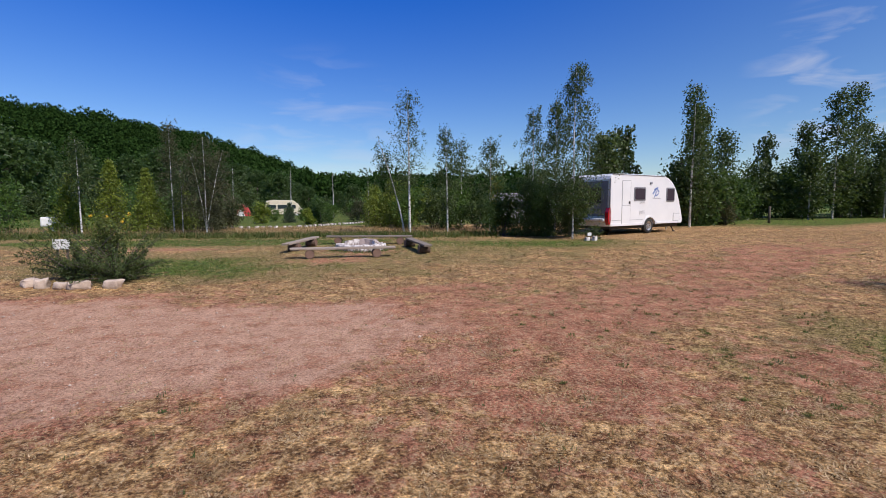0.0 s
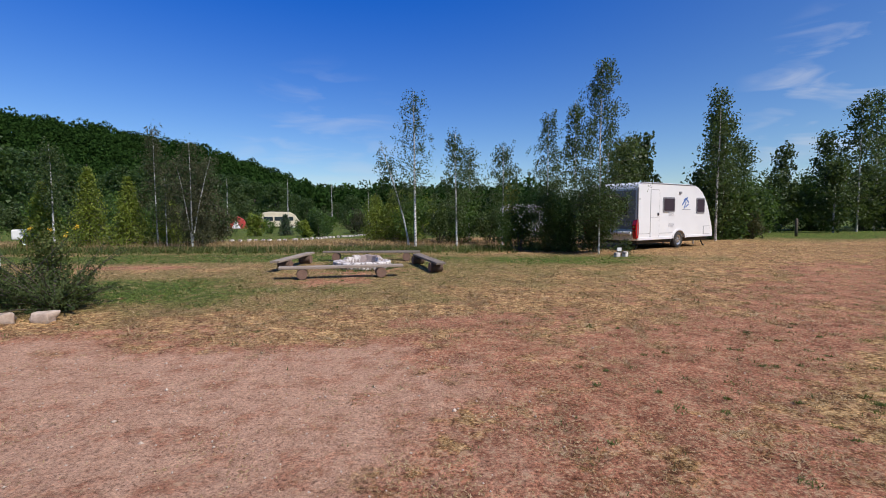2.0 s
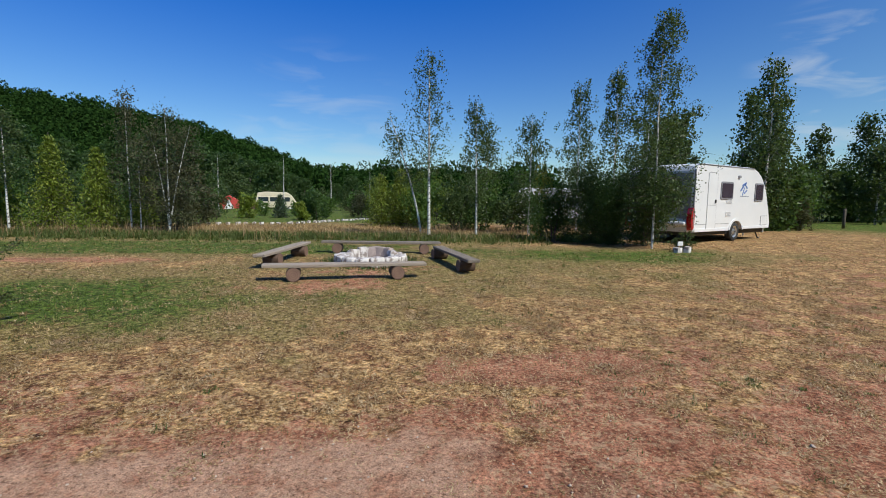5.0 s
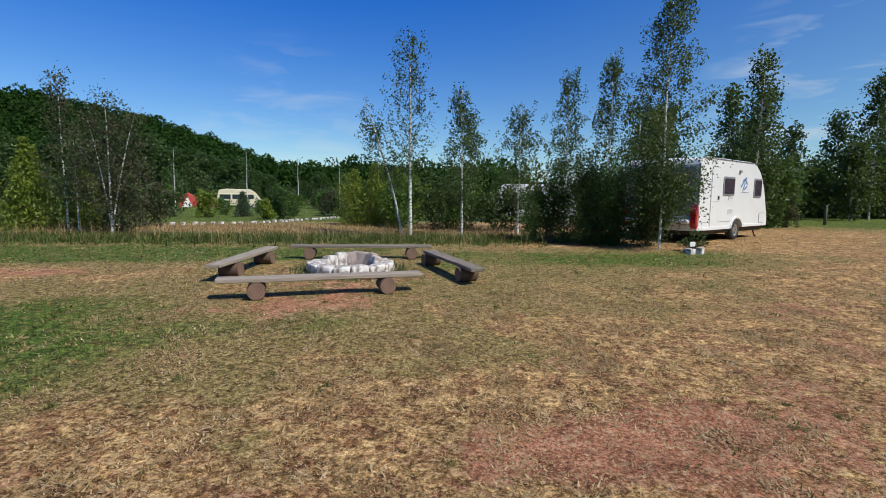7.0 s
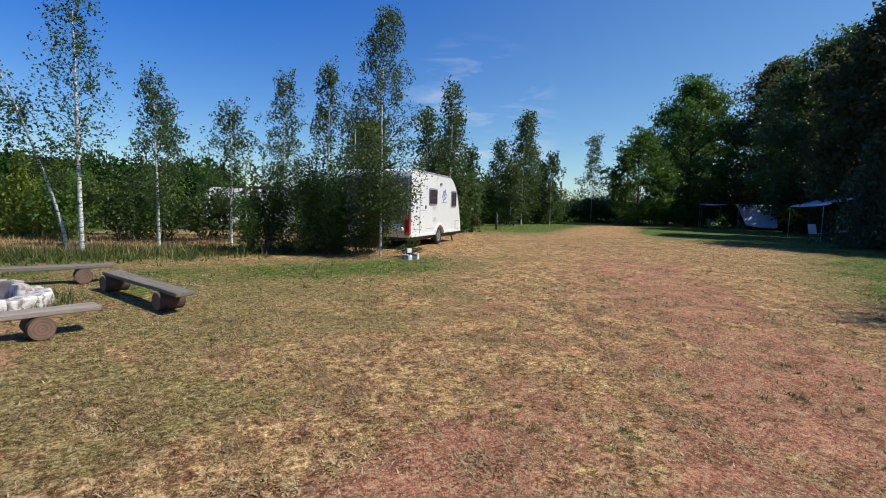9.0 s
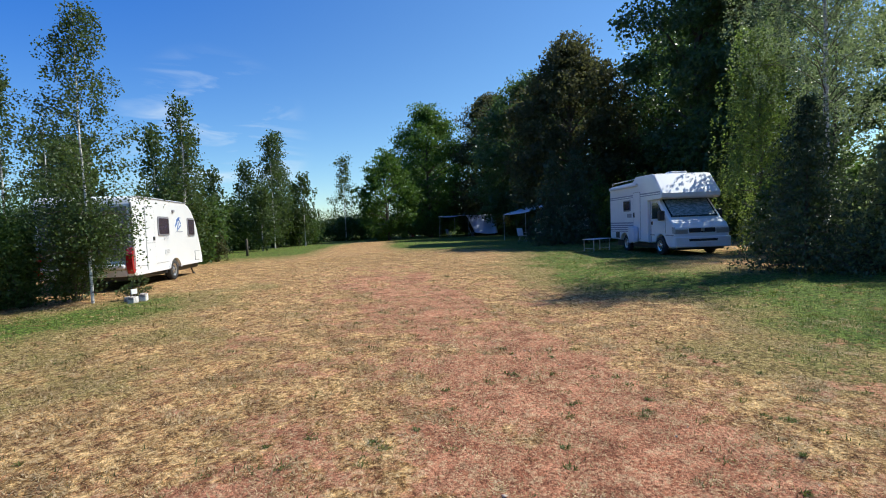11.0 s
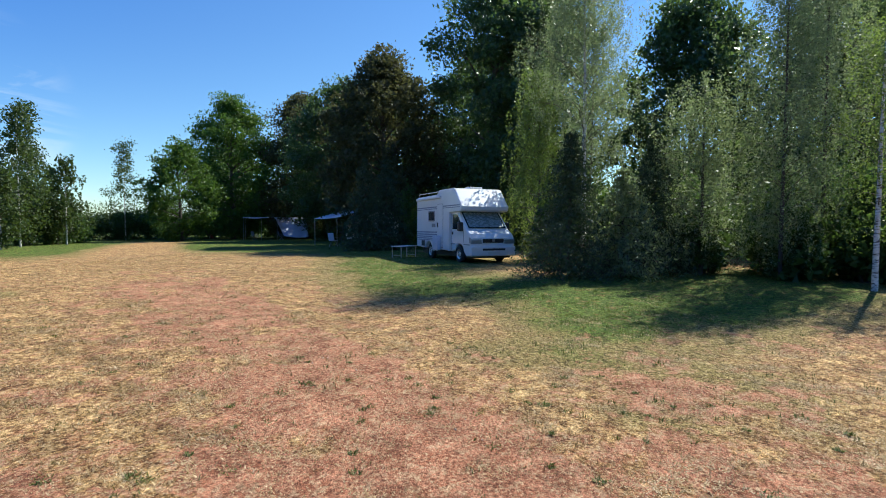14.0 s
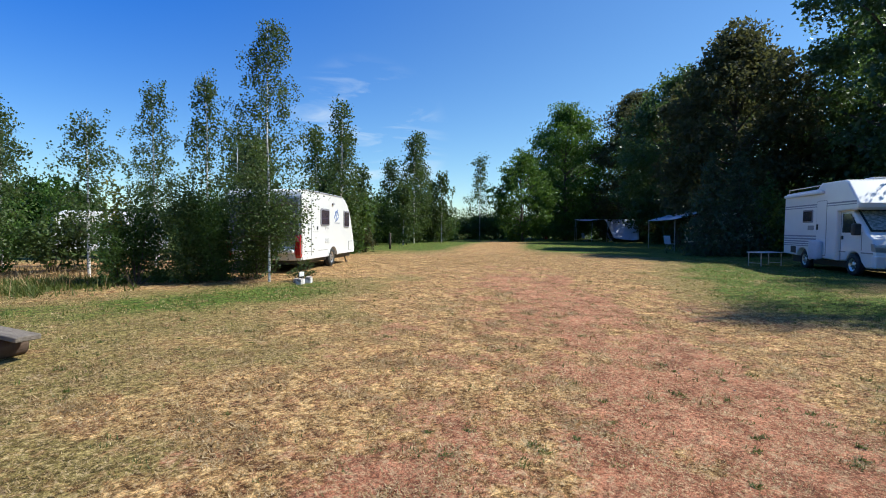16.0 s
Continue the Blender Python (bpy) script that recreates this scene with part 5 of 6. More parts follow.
# ---- wheels ----
def wheel(parent, x, y, r, w, side, rim_mat="alloy"):
    """side: -1 when the outer face looks towards -y."""
    V, F = turned([(r * 0.62, -w / 2), (r * 0.93, -w / 2), (r, -w * 0.36), (r, w * 0.36), (r * 0.93, w / 2), (r * 0.62, w / 2), (r * 0.62, -w / 2)], 28)
    tyre = link_mesh("tyre", fast_mesh("tyre", V, F), M["rubber"], parent, "black rubber tyre", True)
    tyre.location = (x, y, r)
    o = side * w / 2
    V, F = turned([(0.001, o * 0.75), (r * 0.16, o * 0.8), (r * 0.2, o * 0.62), (r * 0.52, o * 0.5), (r * 0.6, o * 0.9), (r * 0.65, o * 0.92), (r * 0.65, 0)], 28)
    rim = link_mesh("rim", fast_mesh("rim", V, F), M[rim_mat], tyre, "pale metal rim", True)
    for k in range(7):
        a = k * 2 * math.pi / 7
        bm = boxed(r * 0.30, r * 0.46, -0.004, 0.004, -r * 0.07, r * 0.07, 0.003, 1, Matrix.Translation((0, o * 0.66, 0)) @ Matrix.Rotation(a, 4, "Y"))
        part("rim_slot", bm, M["black_plastic"], tyre)
    return tyre


def window(parent, x0, x1, z0, z1, y, out, r=0.07):
    """A framed acrylic window on a wall at y; out: which way the wall looks."""
    fr = part("window", rounded_panel(x0, x1, z0, z1, y, y + out * 0.022, r), M["grey_trim"], parent, "grey-framed smoked caravan window")
    part("pane", rounded_panel(x0 + 0.055, x1 - 0.055, z0 + 0.055, z1 - 0.055, y + out * 0.018, y + out * 0.034, r * 0.7), M["acrylic"], fr)
    return fr


# ---- white touring caravan ----
def caravan(m):
    ob = thing("caravan", m, "white touring caravan with painted-in rear shade, parked by birches", "caravan")
    W = 2.3
    arch = [(2.72 + 0.43 * math.cos(radians(a)), 0.33 + 0.36 * math.sin(radians(a))) for a in range(12, 170, 13)]
    prof = [(0.03, 0.36), (0.0, 0.62), (0.0, 2.26), (0.06, 2.40), (0.22, 2.48), (0.5, 2.5), (3.55, 2.5), (3.85, 2.47), (4.12, 2.39), (4.42, 2.22), (4.66, 1.98), (4.86, 1.68), (5.05, 1.25), (5.22, 0.85), (5.3, 0.55), (5.27, 0.42)] + arch
    part("body", prism(prof, 0, W, 0.045, 3), M["white_paint"], ob, "glossy white caravan shell")
    part("underfloor", boxed(0.15, 5.1, 0.12, W - 0.12, 0.24, 0.40, 0.02, 1), M["black_plastic"], ob)
    part("wheel_well", boxed(2.3, 3.14, 0.3, W - 0.3, 0.3, 0.72), M["black_plastic"], ob)
    # arch trim on the near side
    n = 14
    outer = [(2.72 + 0.50 * math.cos(radians(a)), 0.33 + 0.43 * math.sin(radians(a))) for a in np.linspace(8, 172, n)]
    inner = [(2.72 + 0.43 * math.cos(radians(a)), 0.33 + 0.36 * math.sin(radians(a))) for a in np.linspace(172, 8, n)]
    part("wheel_arch", prism(outer + inner, -0.025, 0.004), M["panel_white"], ob)
    for y, s in ((0.12, -1), (W - 0.12, 1)):
        wheel(ob, 2.72, y, 0.32, 0.19, s)
    # door with its gaps
    door = part("door", rounded_panel(0.78, 1.32, 0.45, 2.22, -0.012, 0.002, 0.06), M["white_paint"], ob, "white entrance door")
    part("door_gap", rounded_panel(0.76, 1.34, 0.43, 2.24, -0.005, 0.002, 0.07), M["line"], ob)
    part("door_split", boxed(0.78, 1.32, -0.0135, -0.011, 1.20, 1.212), M["line"], door)
    part("handle", boxed(1.20, 1.29, -0.035, -0.011, 1.27, 1.38, 0.01, 2), M["black_plastic"], door, "black door handle")
    window(ob, 1.56, 2.36, 1.40, 1.97, 0.0, -1)
    window(ob, 3.92, 4.56, 1.36, 1.98, 0.0, -1)
    # mark, vents, hatches
    for k, (x, z, w, h, t) in enumerate([(2.92, 1.80, 0.34, 0.06, 42), (3.04, 1.92, 0.30, 0.06, 20), (3.16, 1.86, 0.26, 0.05, -38), (3.00, 1.68, 0.30, 0.05, 62), (3.14, 1.66, 0.24, 0.045, 30)]):
        part("mark", boxed(-w / 2, w / 2, -0.008, 0.002, -h / 2, h / 2, 0.0, 1, pose(x + 0.1, 0, z, 0, -t, 0)), M["blue_mark"], ob, "plain blue wave shape")
    part("mark_line", boxed(2.9, 3.5, -0.005, 0.002, 1.50, 1.52), M["grey_mark"], ob)
    for x, z, w, h in ((1.98, 1.27, 0.36, 0.16), (1.98, 0.84, 0.36, 0.15)):
        grille = part("vent", rounded_panel(x, x + w, z, z + h, -0.012, 0.002, 0.02), M["panel_white"], ob, "white fridge vent")
        for q in range(5):
            part("slot", boxed(x + 0.03, x + w - 0.03, -0.0145, -0.011, z + 0.025 + q * 0.025, z + 0.033 + q * 0.025), M["line"], grille)
    part("lamp", rounded_panel(2.66, 2.80, 2.12, 2.20, -0.045, 0.002, 0.03), M["grey_trim"], ob, "small awning lamp")
    part("hatch", rounded_panel(4.52, 5.02, 0.50, 0.84, -0.009, 0.002, 0.03), M["line"], ob)
    part("hatch_lid", rounded_panel(4.535, 5.005, 0.515, 0.825, -0.014, -0.008, 0.025), M["white_paint"], ob)
    part("side_skirt", boxed(0.08, 2.2, -0.02, 0.002, 0.37, 0.47, 0.008, 2), M["panel_white"], ob)
    part("side_skirt", boxed(3.24, 5.2, -0.02, 0.002, 0.40, 0.49, 0.008, 2), M["panel_white"], ob)
    part("body_crease", boxed(0.02, 2.25, -0.006, 0.002, 0.60, 0.612), M["line"], ob)
    part("awning_rail", boxed(0.12, 3.8, -0.018, 0.012, 2.452, 2.478, 0.004, 1), M["steel"], ob)
    part("corner_trim", boxed(-0.012, 0.03, -0.012, 0.03, 0.55, 2.3, 0.008, 2), M["grey_trim"], ob)
    # rear wall: grey panel that paints in its shade, window, bumper, lamps
    part("rear_shade_panel", boxed(-0.016, 0.006, 0.10, W - 0.10, 0.78, 2.20, 0.004, 1), M["grey_trim"], ob, "dark grey sheet standing in for rear wall shade")
    part("rear_window", boxed(-0.034, -0.014, 0.42, W - 0.42, 1.30, 1.95, 0.008, 2), M["acrylic"], ob)
    part("bumper", boxed(-0.20, 0.01, 0.16, W - 0.16, 0.56, 0.69, 0.05, 3), M["panel_white"], ob, "white rear bumper shelf")
    part("rear_apron", boxed(-0.06, 0.02, 0.18, W - 0.18, 0.36, 0.54, 0.02, 2), M["panel_white"], ob)
    for y0, y1 in ((0.0, 0.15), (W - 0.15, W)):
        lens = prism([(-0.075, 0.50), (-0.11, 0.70), (-0.10, 0.94), (-0.03, 1.12), (0.05, 1.15), (0.085, 0.98), (0.085, 0.62), (0.05, 0.46), (-0.03, 0.43)], y0 - 0.006, y1 + 0.006, 0.012, 2)
        part("tail_lamp", lens, M["red_lens"], ob, "tall red rear lamp cluster")
    # roof
    part("roof_vent", boxed(1.55, 1.95, 0.9, 1.3, 2.49, 2.56, 0.03, 2), M["panel_white"], ob)
    # drawbar and corner steadies
    for y in (0.7, W - 0.7):
        V, F = tube([(4.5, y, 0.36), (5.3, y + (W / 2 - y) * 0.5, 0.38), (6.2, W / 2, 0.40)], [0.035, 0.035, 0.035], 6)
        link_mesh("drawbar", fast_mesh("drawbar", V, F), M["steel"], ob)
    V, F = tube([(5.9, W / 2, 0.0), (5.9, W / 2, 0.75)], [0.03, 0.03], 8)
    link_mesh("jockey_post", fast_mesh("jockey_post", V, F), M["steel"], ob)
    for x, d in ((0.5, -0.25), (4.7, 0.3)):
        for y in (0.25, W - 0.25):
            V, F = tube([(x, y, 0.36), (x + d, y, 0.02), (x + d * 1.15, y, 0.01)], [0.028, 0.024, 0.05], 6)
            link_mesh("corner_steady", fast_mesh("corner_steady", V, F), M["black_plastic"], ob)
    return ob


caravan(pose(6.62, 19.50, float(ground_z(6.6, 19.5)), 0, 0, 34.4))


# ---- white motorhome with an alcove over the cab ----
def motorhome(m):
    ob = thing("motorhome", m, "white alcove motorhome with blue-grey stripes under trees", "motorhome")
    Y = 1.08
    arch = [(-2.95 + 0.42 * math.cos(radians(a)), 0.36 + 0.40 * math.sin(radians(a))) for a in range(15, 168, 15)]
    prof = [(-4.42, 0.50), (-4.45, 0.8), (-4.42, 2.70), (-4.32, 2.80), (-2.0, 2.82), (-1.75, 3.0), (-0.35, 2.98), (-0.2, 2.93), (0.42, 2.22), (0.40, 2.08), (0.30, 2.02), (-0.72, 2.0), (-0.78, 0.42)] + arch
    part("body", prism(prof, -Y, Y, 0.05, 3), M["white_paint"], ob, "white living body with alcove")
    carch = [(0.0 + 0.40 * math.cos(radians(a)), 0.33 + 0.40 * math.sin(radians(a))) for a in range(15, 168, 15)]
    cab = [(-0.79, 0.40), (-0.79, 2.03), (-0.12, 2.03), (0.62, 1.30), (0.92, 1.14), (1.02, 0.98), (1.06, 0.62), (1.05, 0.28), (0.60, 0.26)] + carch
    part("cab", prism(cab, -0.96, 0.96, 0.06, 3), M["white_paint"], ob, "white driver's cab")
    part("underbody", boxed(-4.2, 0.95, -0.85, 0.85, 0.20, 0.45, 0.03, 1), M["black_plastic"], ob)
    part("wheel_well", boxed(-3.35, -2.5, -0.9, 0.9, 0.4, 0.8), M["black_plastic"], ob)
    part("wheel_well", boxed(-0.42, 0.42, -0.8, 0.8, 0.4, 0.78), M["black_plastic"], ob)
    for x in (0.0, -2.95):
        for s in (-1, 1):
            wheel(ob, x, s * 0.88, 0.33, 0.2, s)
    # windscreen with its blind, side windows
    a = math.atan2(0.73, -0.74)
    ws = part("windscreen", boxed(-0.50, 0.46, -0.84, 0.84, -0.006, 0.012, 0.005, 1, Matrix.Translation((0.262, 0, 1.678)) @ Matrix.Rotation(math.pi - a, 4, "Y")), M["screen"], ob, "windscreen")
    part("sun_blind", boxed(-0.44, 0.40, -0.78, 0.78, 0.0125, 0.018, 0.002, 1, Matrix.Translation((0.262, 0, 1.678)) @ Matrix.Rotation(math.pi - a, 4, "Y")), M["foil"], ws, "silver sun blind behind the screen")
    for s in (-1, 1):
        y0, y1 = s * 0.955, s * 0.972
        part("side_window", prism([(-0.62, 1.32), (-0.60, 1.92), (-0.20, 1.92), (0.30, 1.42), (0.30, 1.32)], min(y0, y1), max(y0, y1)), M["screen"], ob)
        part("window_post", boxed(-0.06, -0.02, min(y0, y1 + s * .004), max(y0, y1 + s * .004), 1.32, 1.80), M["black_plastic"], ob)
        part("door_gap", boxed(-0.70, -0.69, min(y0, y1), max(y0, y1), 0.45, 1.98), M["line"], ob)
        part("door_gap", boxed(0.40, 0.41, min(y0, y1), max(y0, y1), 0.78, 1.34), M["line"], ob)
        part("rub_strip", boxed(-0.75, -0.42, min(y0, y1 + s * .01), max(y0, y1 + s * .01), 0.70, 0.735), M["line"], ob)
        part("rub_strip", boxed(0.42, 0.95, min(y0, y1 + s * .01), max(y0, y1 + s * .01), 0.70, 0.735), M["line"], ob)
        mir = part("mirror", boxed(0.18, 0.36, s * 1.05 - 0.11, s * 1.05 + 0.11, 1.24, 1.60, 0.05, 3), M["black_plastic"], ob, "large black door mirror")
        part("mirror_arm", boxed(0.24, 0.30, min(s * 0.95, s * 1.0), max(s * 0.95, s * 1.0), 1.28, 1.36), M["black_plastic"], mir)
        part("handle", boxed(-0.66, -0.56, min(y0, y1 + s * .02), max(y0, y1 + s * .02), 1.10, 1.22, 0.01, 2), M["black_plastic"], ob)
        lamp = prism([(0.86, 0.78), (0.82, 1.02), (0.99, 1.0), (1.045, 0.9), (1.05, 0.76)], min(s * 0.50, s * 0.965), max(s * 0.50, s * 0.965), 0.02, 2)
        part("headlamp", lamp, M["steel"], ob, "clear headlamp glass")
        part("fog_lamp", boxed(1.03, 1.075, s * 0.72 - 0.09, s * 0.72 + 0.09, 0.42, 0.50, 0.01, 2), M["black_plastic"], ob)
    gr = part("grille", boxed(1.0, 1.075, -0.46, 0.46, 0.80, 0.95, 0.02, 2), M["black_plastic"], ob, "black radiator grille")
    part("badge", boxed(1.074, 1.085, -0.06, 0.06, 0.84, 0.93, 0.01, 2), M["steel"], gr, "round plain badge")
    part("front_bumper", boxed(0.90, 1.12, -0.98, 0.98, 0.28, 0.66, 0.05, 3), M["panel_white"], ob, "white front bumper")
    part("air_intake", boxed(1.11, 1.13, -0.50, 0.50, 0.50, 0.58, 0.005, 1), M["black_plastic"], ob)
    part("number_plate", boxed(1.118, 1.132, -0.26, 0.26, 0.36, 0.46, 0.003, 1), M["number_plate"], ob, "blank white number plate")
    # living body side facing the lawn
    s = -1
    for z, h in ((2.26, 0.045), (2.19, 0.03)):
        part("stripe", boxed(-4.40, 0.30, -Y - 0.006, -Y + 0.002, z, z + h), M["grey_mark"], ob, "blue-grey stripe")
    for z, h in ((1.16, 0.05), (1.06, 0.05), (0.97, 0.045), (0.89, 0.04), (0.82, 0.03)):
        part("stripe", boxed(-4.40, -1.35, -Y - 0.006, -Y + 0.002, z, z + h), M["grey_mark"], ob, "blue-grey stripe")
    fr = part("window", rounded_panel(-2.92, -2.22, 1.66, 2.12, -Y - 0.02, -Y + 0.002, 0.05), M["grey_trim"], ob, "small framed side window")
    part("pane", rounded_panel(-2.87, -2.27, 1.71, 2.07, -Y - 0.03, -Y - 0.018, 0.04), M["acrylic"], fr)
    part("entry_door", rounded_panel(-1.95, -1.35, 0.55, 2.38, -Y - 0.012, -Y + 0.002, 0.06), M["white_paint"], ob, "white living-area door")
    part("door_gap", rounded_panel(-1.97, -1.33, 0.53, 2.40, -Y - 0.006, -Y + 0.002, 0.06), M["line"], ob)
    part("door_lock", boxed(-1.92, -1.84, -Y - 0.04, -Y - 0.01, 1.40, 1.60, 0.01, 2), M["black_plastic"], ob)
    part("vent", rounded_panel(-2.55, -2.15, 1.40, 1.56, -Y - 0.012, -Y + 0.002, 0.02), M["line"], ob)
    part("awning_case", boxed(-4.3, -1.5, -Y - 0.10, -Y + 0.01, 2.62, 2.74, 0.04, 3), M["panel_white"], ob, "rolled-up awning case")
    for x0, x1 in ((-4.4, -2.1),):
        for y in (-0.95, 0.95):
            V, F = tube([(x0, y, 2.55), (x0 + 0.02, y, 2.95), (x1, y, 2.95), (x1 + 0.1, y, 2.82)], [0.018] * 4, 6)
            link_mesh("roof_rail", fast_mesh("roof_rail", V, F), M["steel"], ob)
    part("roof_hatch", boxed(-0.9, -0.4, -0.3, 0.3, 2.98, 3.06, 0.03, 2), M["panel_white"], ob)
    part("locker", boxed(-3.8, -3.4, -Y - 0.01, -Y + 0.002, 0.55, 0.80, 0.004, 1), M["black_plastic"], ob)
    bag = rock("hanging_bag", 0.55, 0.2, 0.62, 3, "tarp_grey", ob, pose(-1.75, -Y - 0.11, 0.72), 0.12)
    bag["label"] = "pale plastic bag hung on the side"
    return ob


motorhome(pose(18.57, 6.37, 0.27, 0, 0, -152.3))


# folding table by the motorhome
def low_table(m):
    ob = thing("folding_table", m, "low pale folding table on thin metal legs", "table")
    part("tabletop", boxed(-0.62, 0.62, -0.3, 0.3, 0.52, 0.55, 0.008, 2), M["panel_white"], ob)
    for x in (-0.56, 0.56):
        for y in (-0.25, 0.25):
            part("leg", boxed(x - 0.014, x + 0.014, y - 0.014, y + 0.014, 0.0, 0.522), M["steel"], ob)
        part("brace", boxed(x - 0.01, x + 0.01, -0.25, 0.25, 0.12, 0.14), M["steel"], ob)
    return ob


low_table(at_ground(20.9, 9.85, 0, -28))


# ---- awning with its caravan, tarpaulin shelter, chairs ----
def pole(parent, a, b, r=0.022, name="pole"):
    V, F = tube([a, b], [r, r], 8)
    return link_mesh(name, fast_mesh(name, V, F), M["steel"], parent)


aw = thing("awning", pose(34.56, 17.82, 0.27, 0, 0, 36.2), "grey sun awning on thin poles beside a caravan", "awning")
n = 14
V = [((i / n) * 5.2 - 2.6, j * 2.6, 2.1 + 0.75 * j - 0.05 * math.sin(math.pi * i / n)) for j in (0, 0.25, 0.5, 0.75, 1) for i in range(n + 1)]
F = [(j * (n + 1) + i, j * (n + 1) + i + 1, (j + 1) * (n + 1) + i + 1, (j + 1) * (n + 1) + i) for j in range(4) for i in range(n)]
cloth = link_mesh("cloth", fast_mesh("cloth", [(x, -y, z) for x, y, z in V], F), M["tarp_grey"], aw)
sol = cloth.modifiers.new("thickness", "SOLIDIFY")
sol.thickness = 0.012
for x in (-2.5, 2.5):
    pole(aw, (x, 0, 0), (x, 0, 2.12))

cv = thing("caravan", pose(36.8, 14.8, 0.27, 0, 0, 36.2), "white caravan half hidden behind a fir", "caravan")
part("body", prism([(-2.6, 0.45), (-2.65, 0.8), (-2.55, 2.3), (-2.3, 2.55), (2.2, 2.55), (2.5, 2.2), (2.65, 0.8), (2.6, 0.45)], -1.1, 1.1, 0.06, 3), M["cream_paint"], cv)
for s in (-1, 1):
    wheel(cv, 0, s * 1.0, 0.32, 0.18, s)
window(cv, -1.8, -0.8, 1.4, 2.0, 1.1, 1)
part("underfloor", boxed(-2.4, 2.4, -0.9, 0.9, 0.25, 0.46), M["black_plastic"], cv)


def tarp_shelter(m):
    ob = thing("tarpaulin_shelter", m, "pale blue tarpaulin stretched over poles with open front", "tarp shelter")
    nu, nv = 26, 14
    V, F = [], []
    for j in range(nv + 1):
        for i in range(nu + 1):
            u, v = i / nu, j / nv
            x = -3.6 + 7.2 * u
            drop = max(0.0, (u - 0.48) / 0.14) if u > 0.48 else 0.0
            drop = min(1.0, drop)
            z = 2.55 - 2.2 * drop * (1 - v) ** 1.2 - 0.12 * math.sin(u * 9) * (1 - v) + 0.1 * v
            y = v * 2.4 - 0.25 * drop * (1 - v)
            V.append((x, y, max(0.25, z)))
    for j in range(nv):
        for i in range(nu):
            a = j * (nu + 1) + i
            F.append((a, a + 1, a + nu + 2, a + nu + 1))
    c = link_mesh("cloth", fast_mesh("cloth", V, F), M["tarp_blue"], ob, "creased pale blue sheet", True)
    c.modifiers.new("thickness", "SOLIDIFY").thickness = 0.01
    for x, y, h in ((-3.5, 0.05, 2.5), (-1.6, 0.0, 2.3), (0.1, 0.0, 2.4), (-3.4, 2.3, 2.6), (3.4, 2.3, 2.6)):
        pole(ob, (x, y, 0), (x + 0.05, y, h))
    return ob


tarp_shelter(pose(53.6, 29.6, 0.27, 0, 0, -66.5))


def camp_chair(m, label, cloth="grey_trim", group="camping chairs"):
    ob = thing("camping_chair", m, label, "chair", group)
    part("seat", boxed(-0.25, 0.25, -0.24, 0.24, 0.42, 0.46, 0.015, 2), M[cloth], ob)
    part("backrest", boxed(-0.25, 0.25, -0.02, 0.02, 0, 0.55, 0.015, 2, Matrix.Translation((0, 0.24, 0.46)) @ Matrix.Rotation(radians(-14), 4, "X")), M[cloth], ob)
    for x in (-0.24, 0.24):
        for y in (-0.22, 0.22):
            pole(ob, (x, -y, 0), (x, y * 0.9, 0.45), 0.013, "leg")
        pole(ob, (x * 1.1, -0.22, 0.64), (x * 1.1, 0.26, 0.66), 0.016, "armrest")
    return ob


camp_chair(pose(51.6, 31.2, 0.27, 0, 0, 60), "dark camping chair under the tarpaulin")
camp_chair(pose(53.4, 28.9, 0.27, 0, 0, 30), "dark camping chair under the tarpaulin")
camp_chair(pose(33.9, 17.0, 0.27, 0, 0, 70), "pale camping chair under the awning", "tarp_grey")
camp_chair(pose(60.5, 41.8, 0.27, 0, 0, 100), "camping chair with a towel at the lawn edge", "grey_trim")
tw = rock("towel", 0.75, 0.6, 0.5, 9, "white_cloth", None, pose(60.3, 41.3, 0.50, 0, 0, 30), 0.2)
tagged(tw, "white crumpled towel over a camping chair", "towel")
tw = rock("towel", 0.4, 0.35, 0.55, 12, "pink_cloth", None, pose(59.95, 40.8, 0.52, 0, 0, 10), 0.2)
tagged(tw, "pink crumpled towel beside the camping chair", "towel")


# ---- posts, blocks, boxes ----
V, F = turned([(0.001, 0), (0.075, 0), (0.07, 0.5), (0.072, 1.02), (0.05, 1.06), (0.001, 1.07)], 10, "z")
po = link_mesh("wooden_post", fast_mesh("wooden_post", V, F), M["post_wood"], None, "", True)
po.matrix_basis = at_ground(20.2, 30.3, 0.02)
tagged(po, "dark round wooden post standing on the lawn", "post")
for i, (x, y, w, h, rz) in enumerate([(5.02, 17.05, 0.15, 0.15, 15), (5.30, 17.14, 0.15, 0.18, 40), (5.12, 17.34, 0.18, 0.12, 80)]):
    r = rock("concrete_block", w, 0.15, h, 120 + i, "lime_stone", None, at_ground(x, y, -0.42 * h, rz), 0.1)
    tagged(r, "small pale concrete block beside the birch", "block", "concrete blocks")
signboard(5.14, 17.20, 0.15, 0.11, 0.17, 12, "small white pitch number sign", "pitch_sign")
lamp = thing("lantern_post", at_ground(14.31, 29.76, 0.01), "black lantern on a slim post behind the caravan", "street lamp")
V, F = turned([(0.001, 0), (0.09, 0), (0.085, 0.35), (0.05, 0.42), (0.036, 0.6), (0.03, 3.2), (0.05, 3.26), (0.001, 3.28)], 12, "z")
link_mesh("post", fast_mesh("post", V, F), M["black_plastic"], lamp, "", True)
V, F = turned([(0.001, 3.27), (0.10, 3.28), (0.11, 3.31), (0.001, 3.32)], 6, "z")
link_mesh("lantern_base", fast_mesh("lantern_base", V, F), M["black_plastic"], lamp)
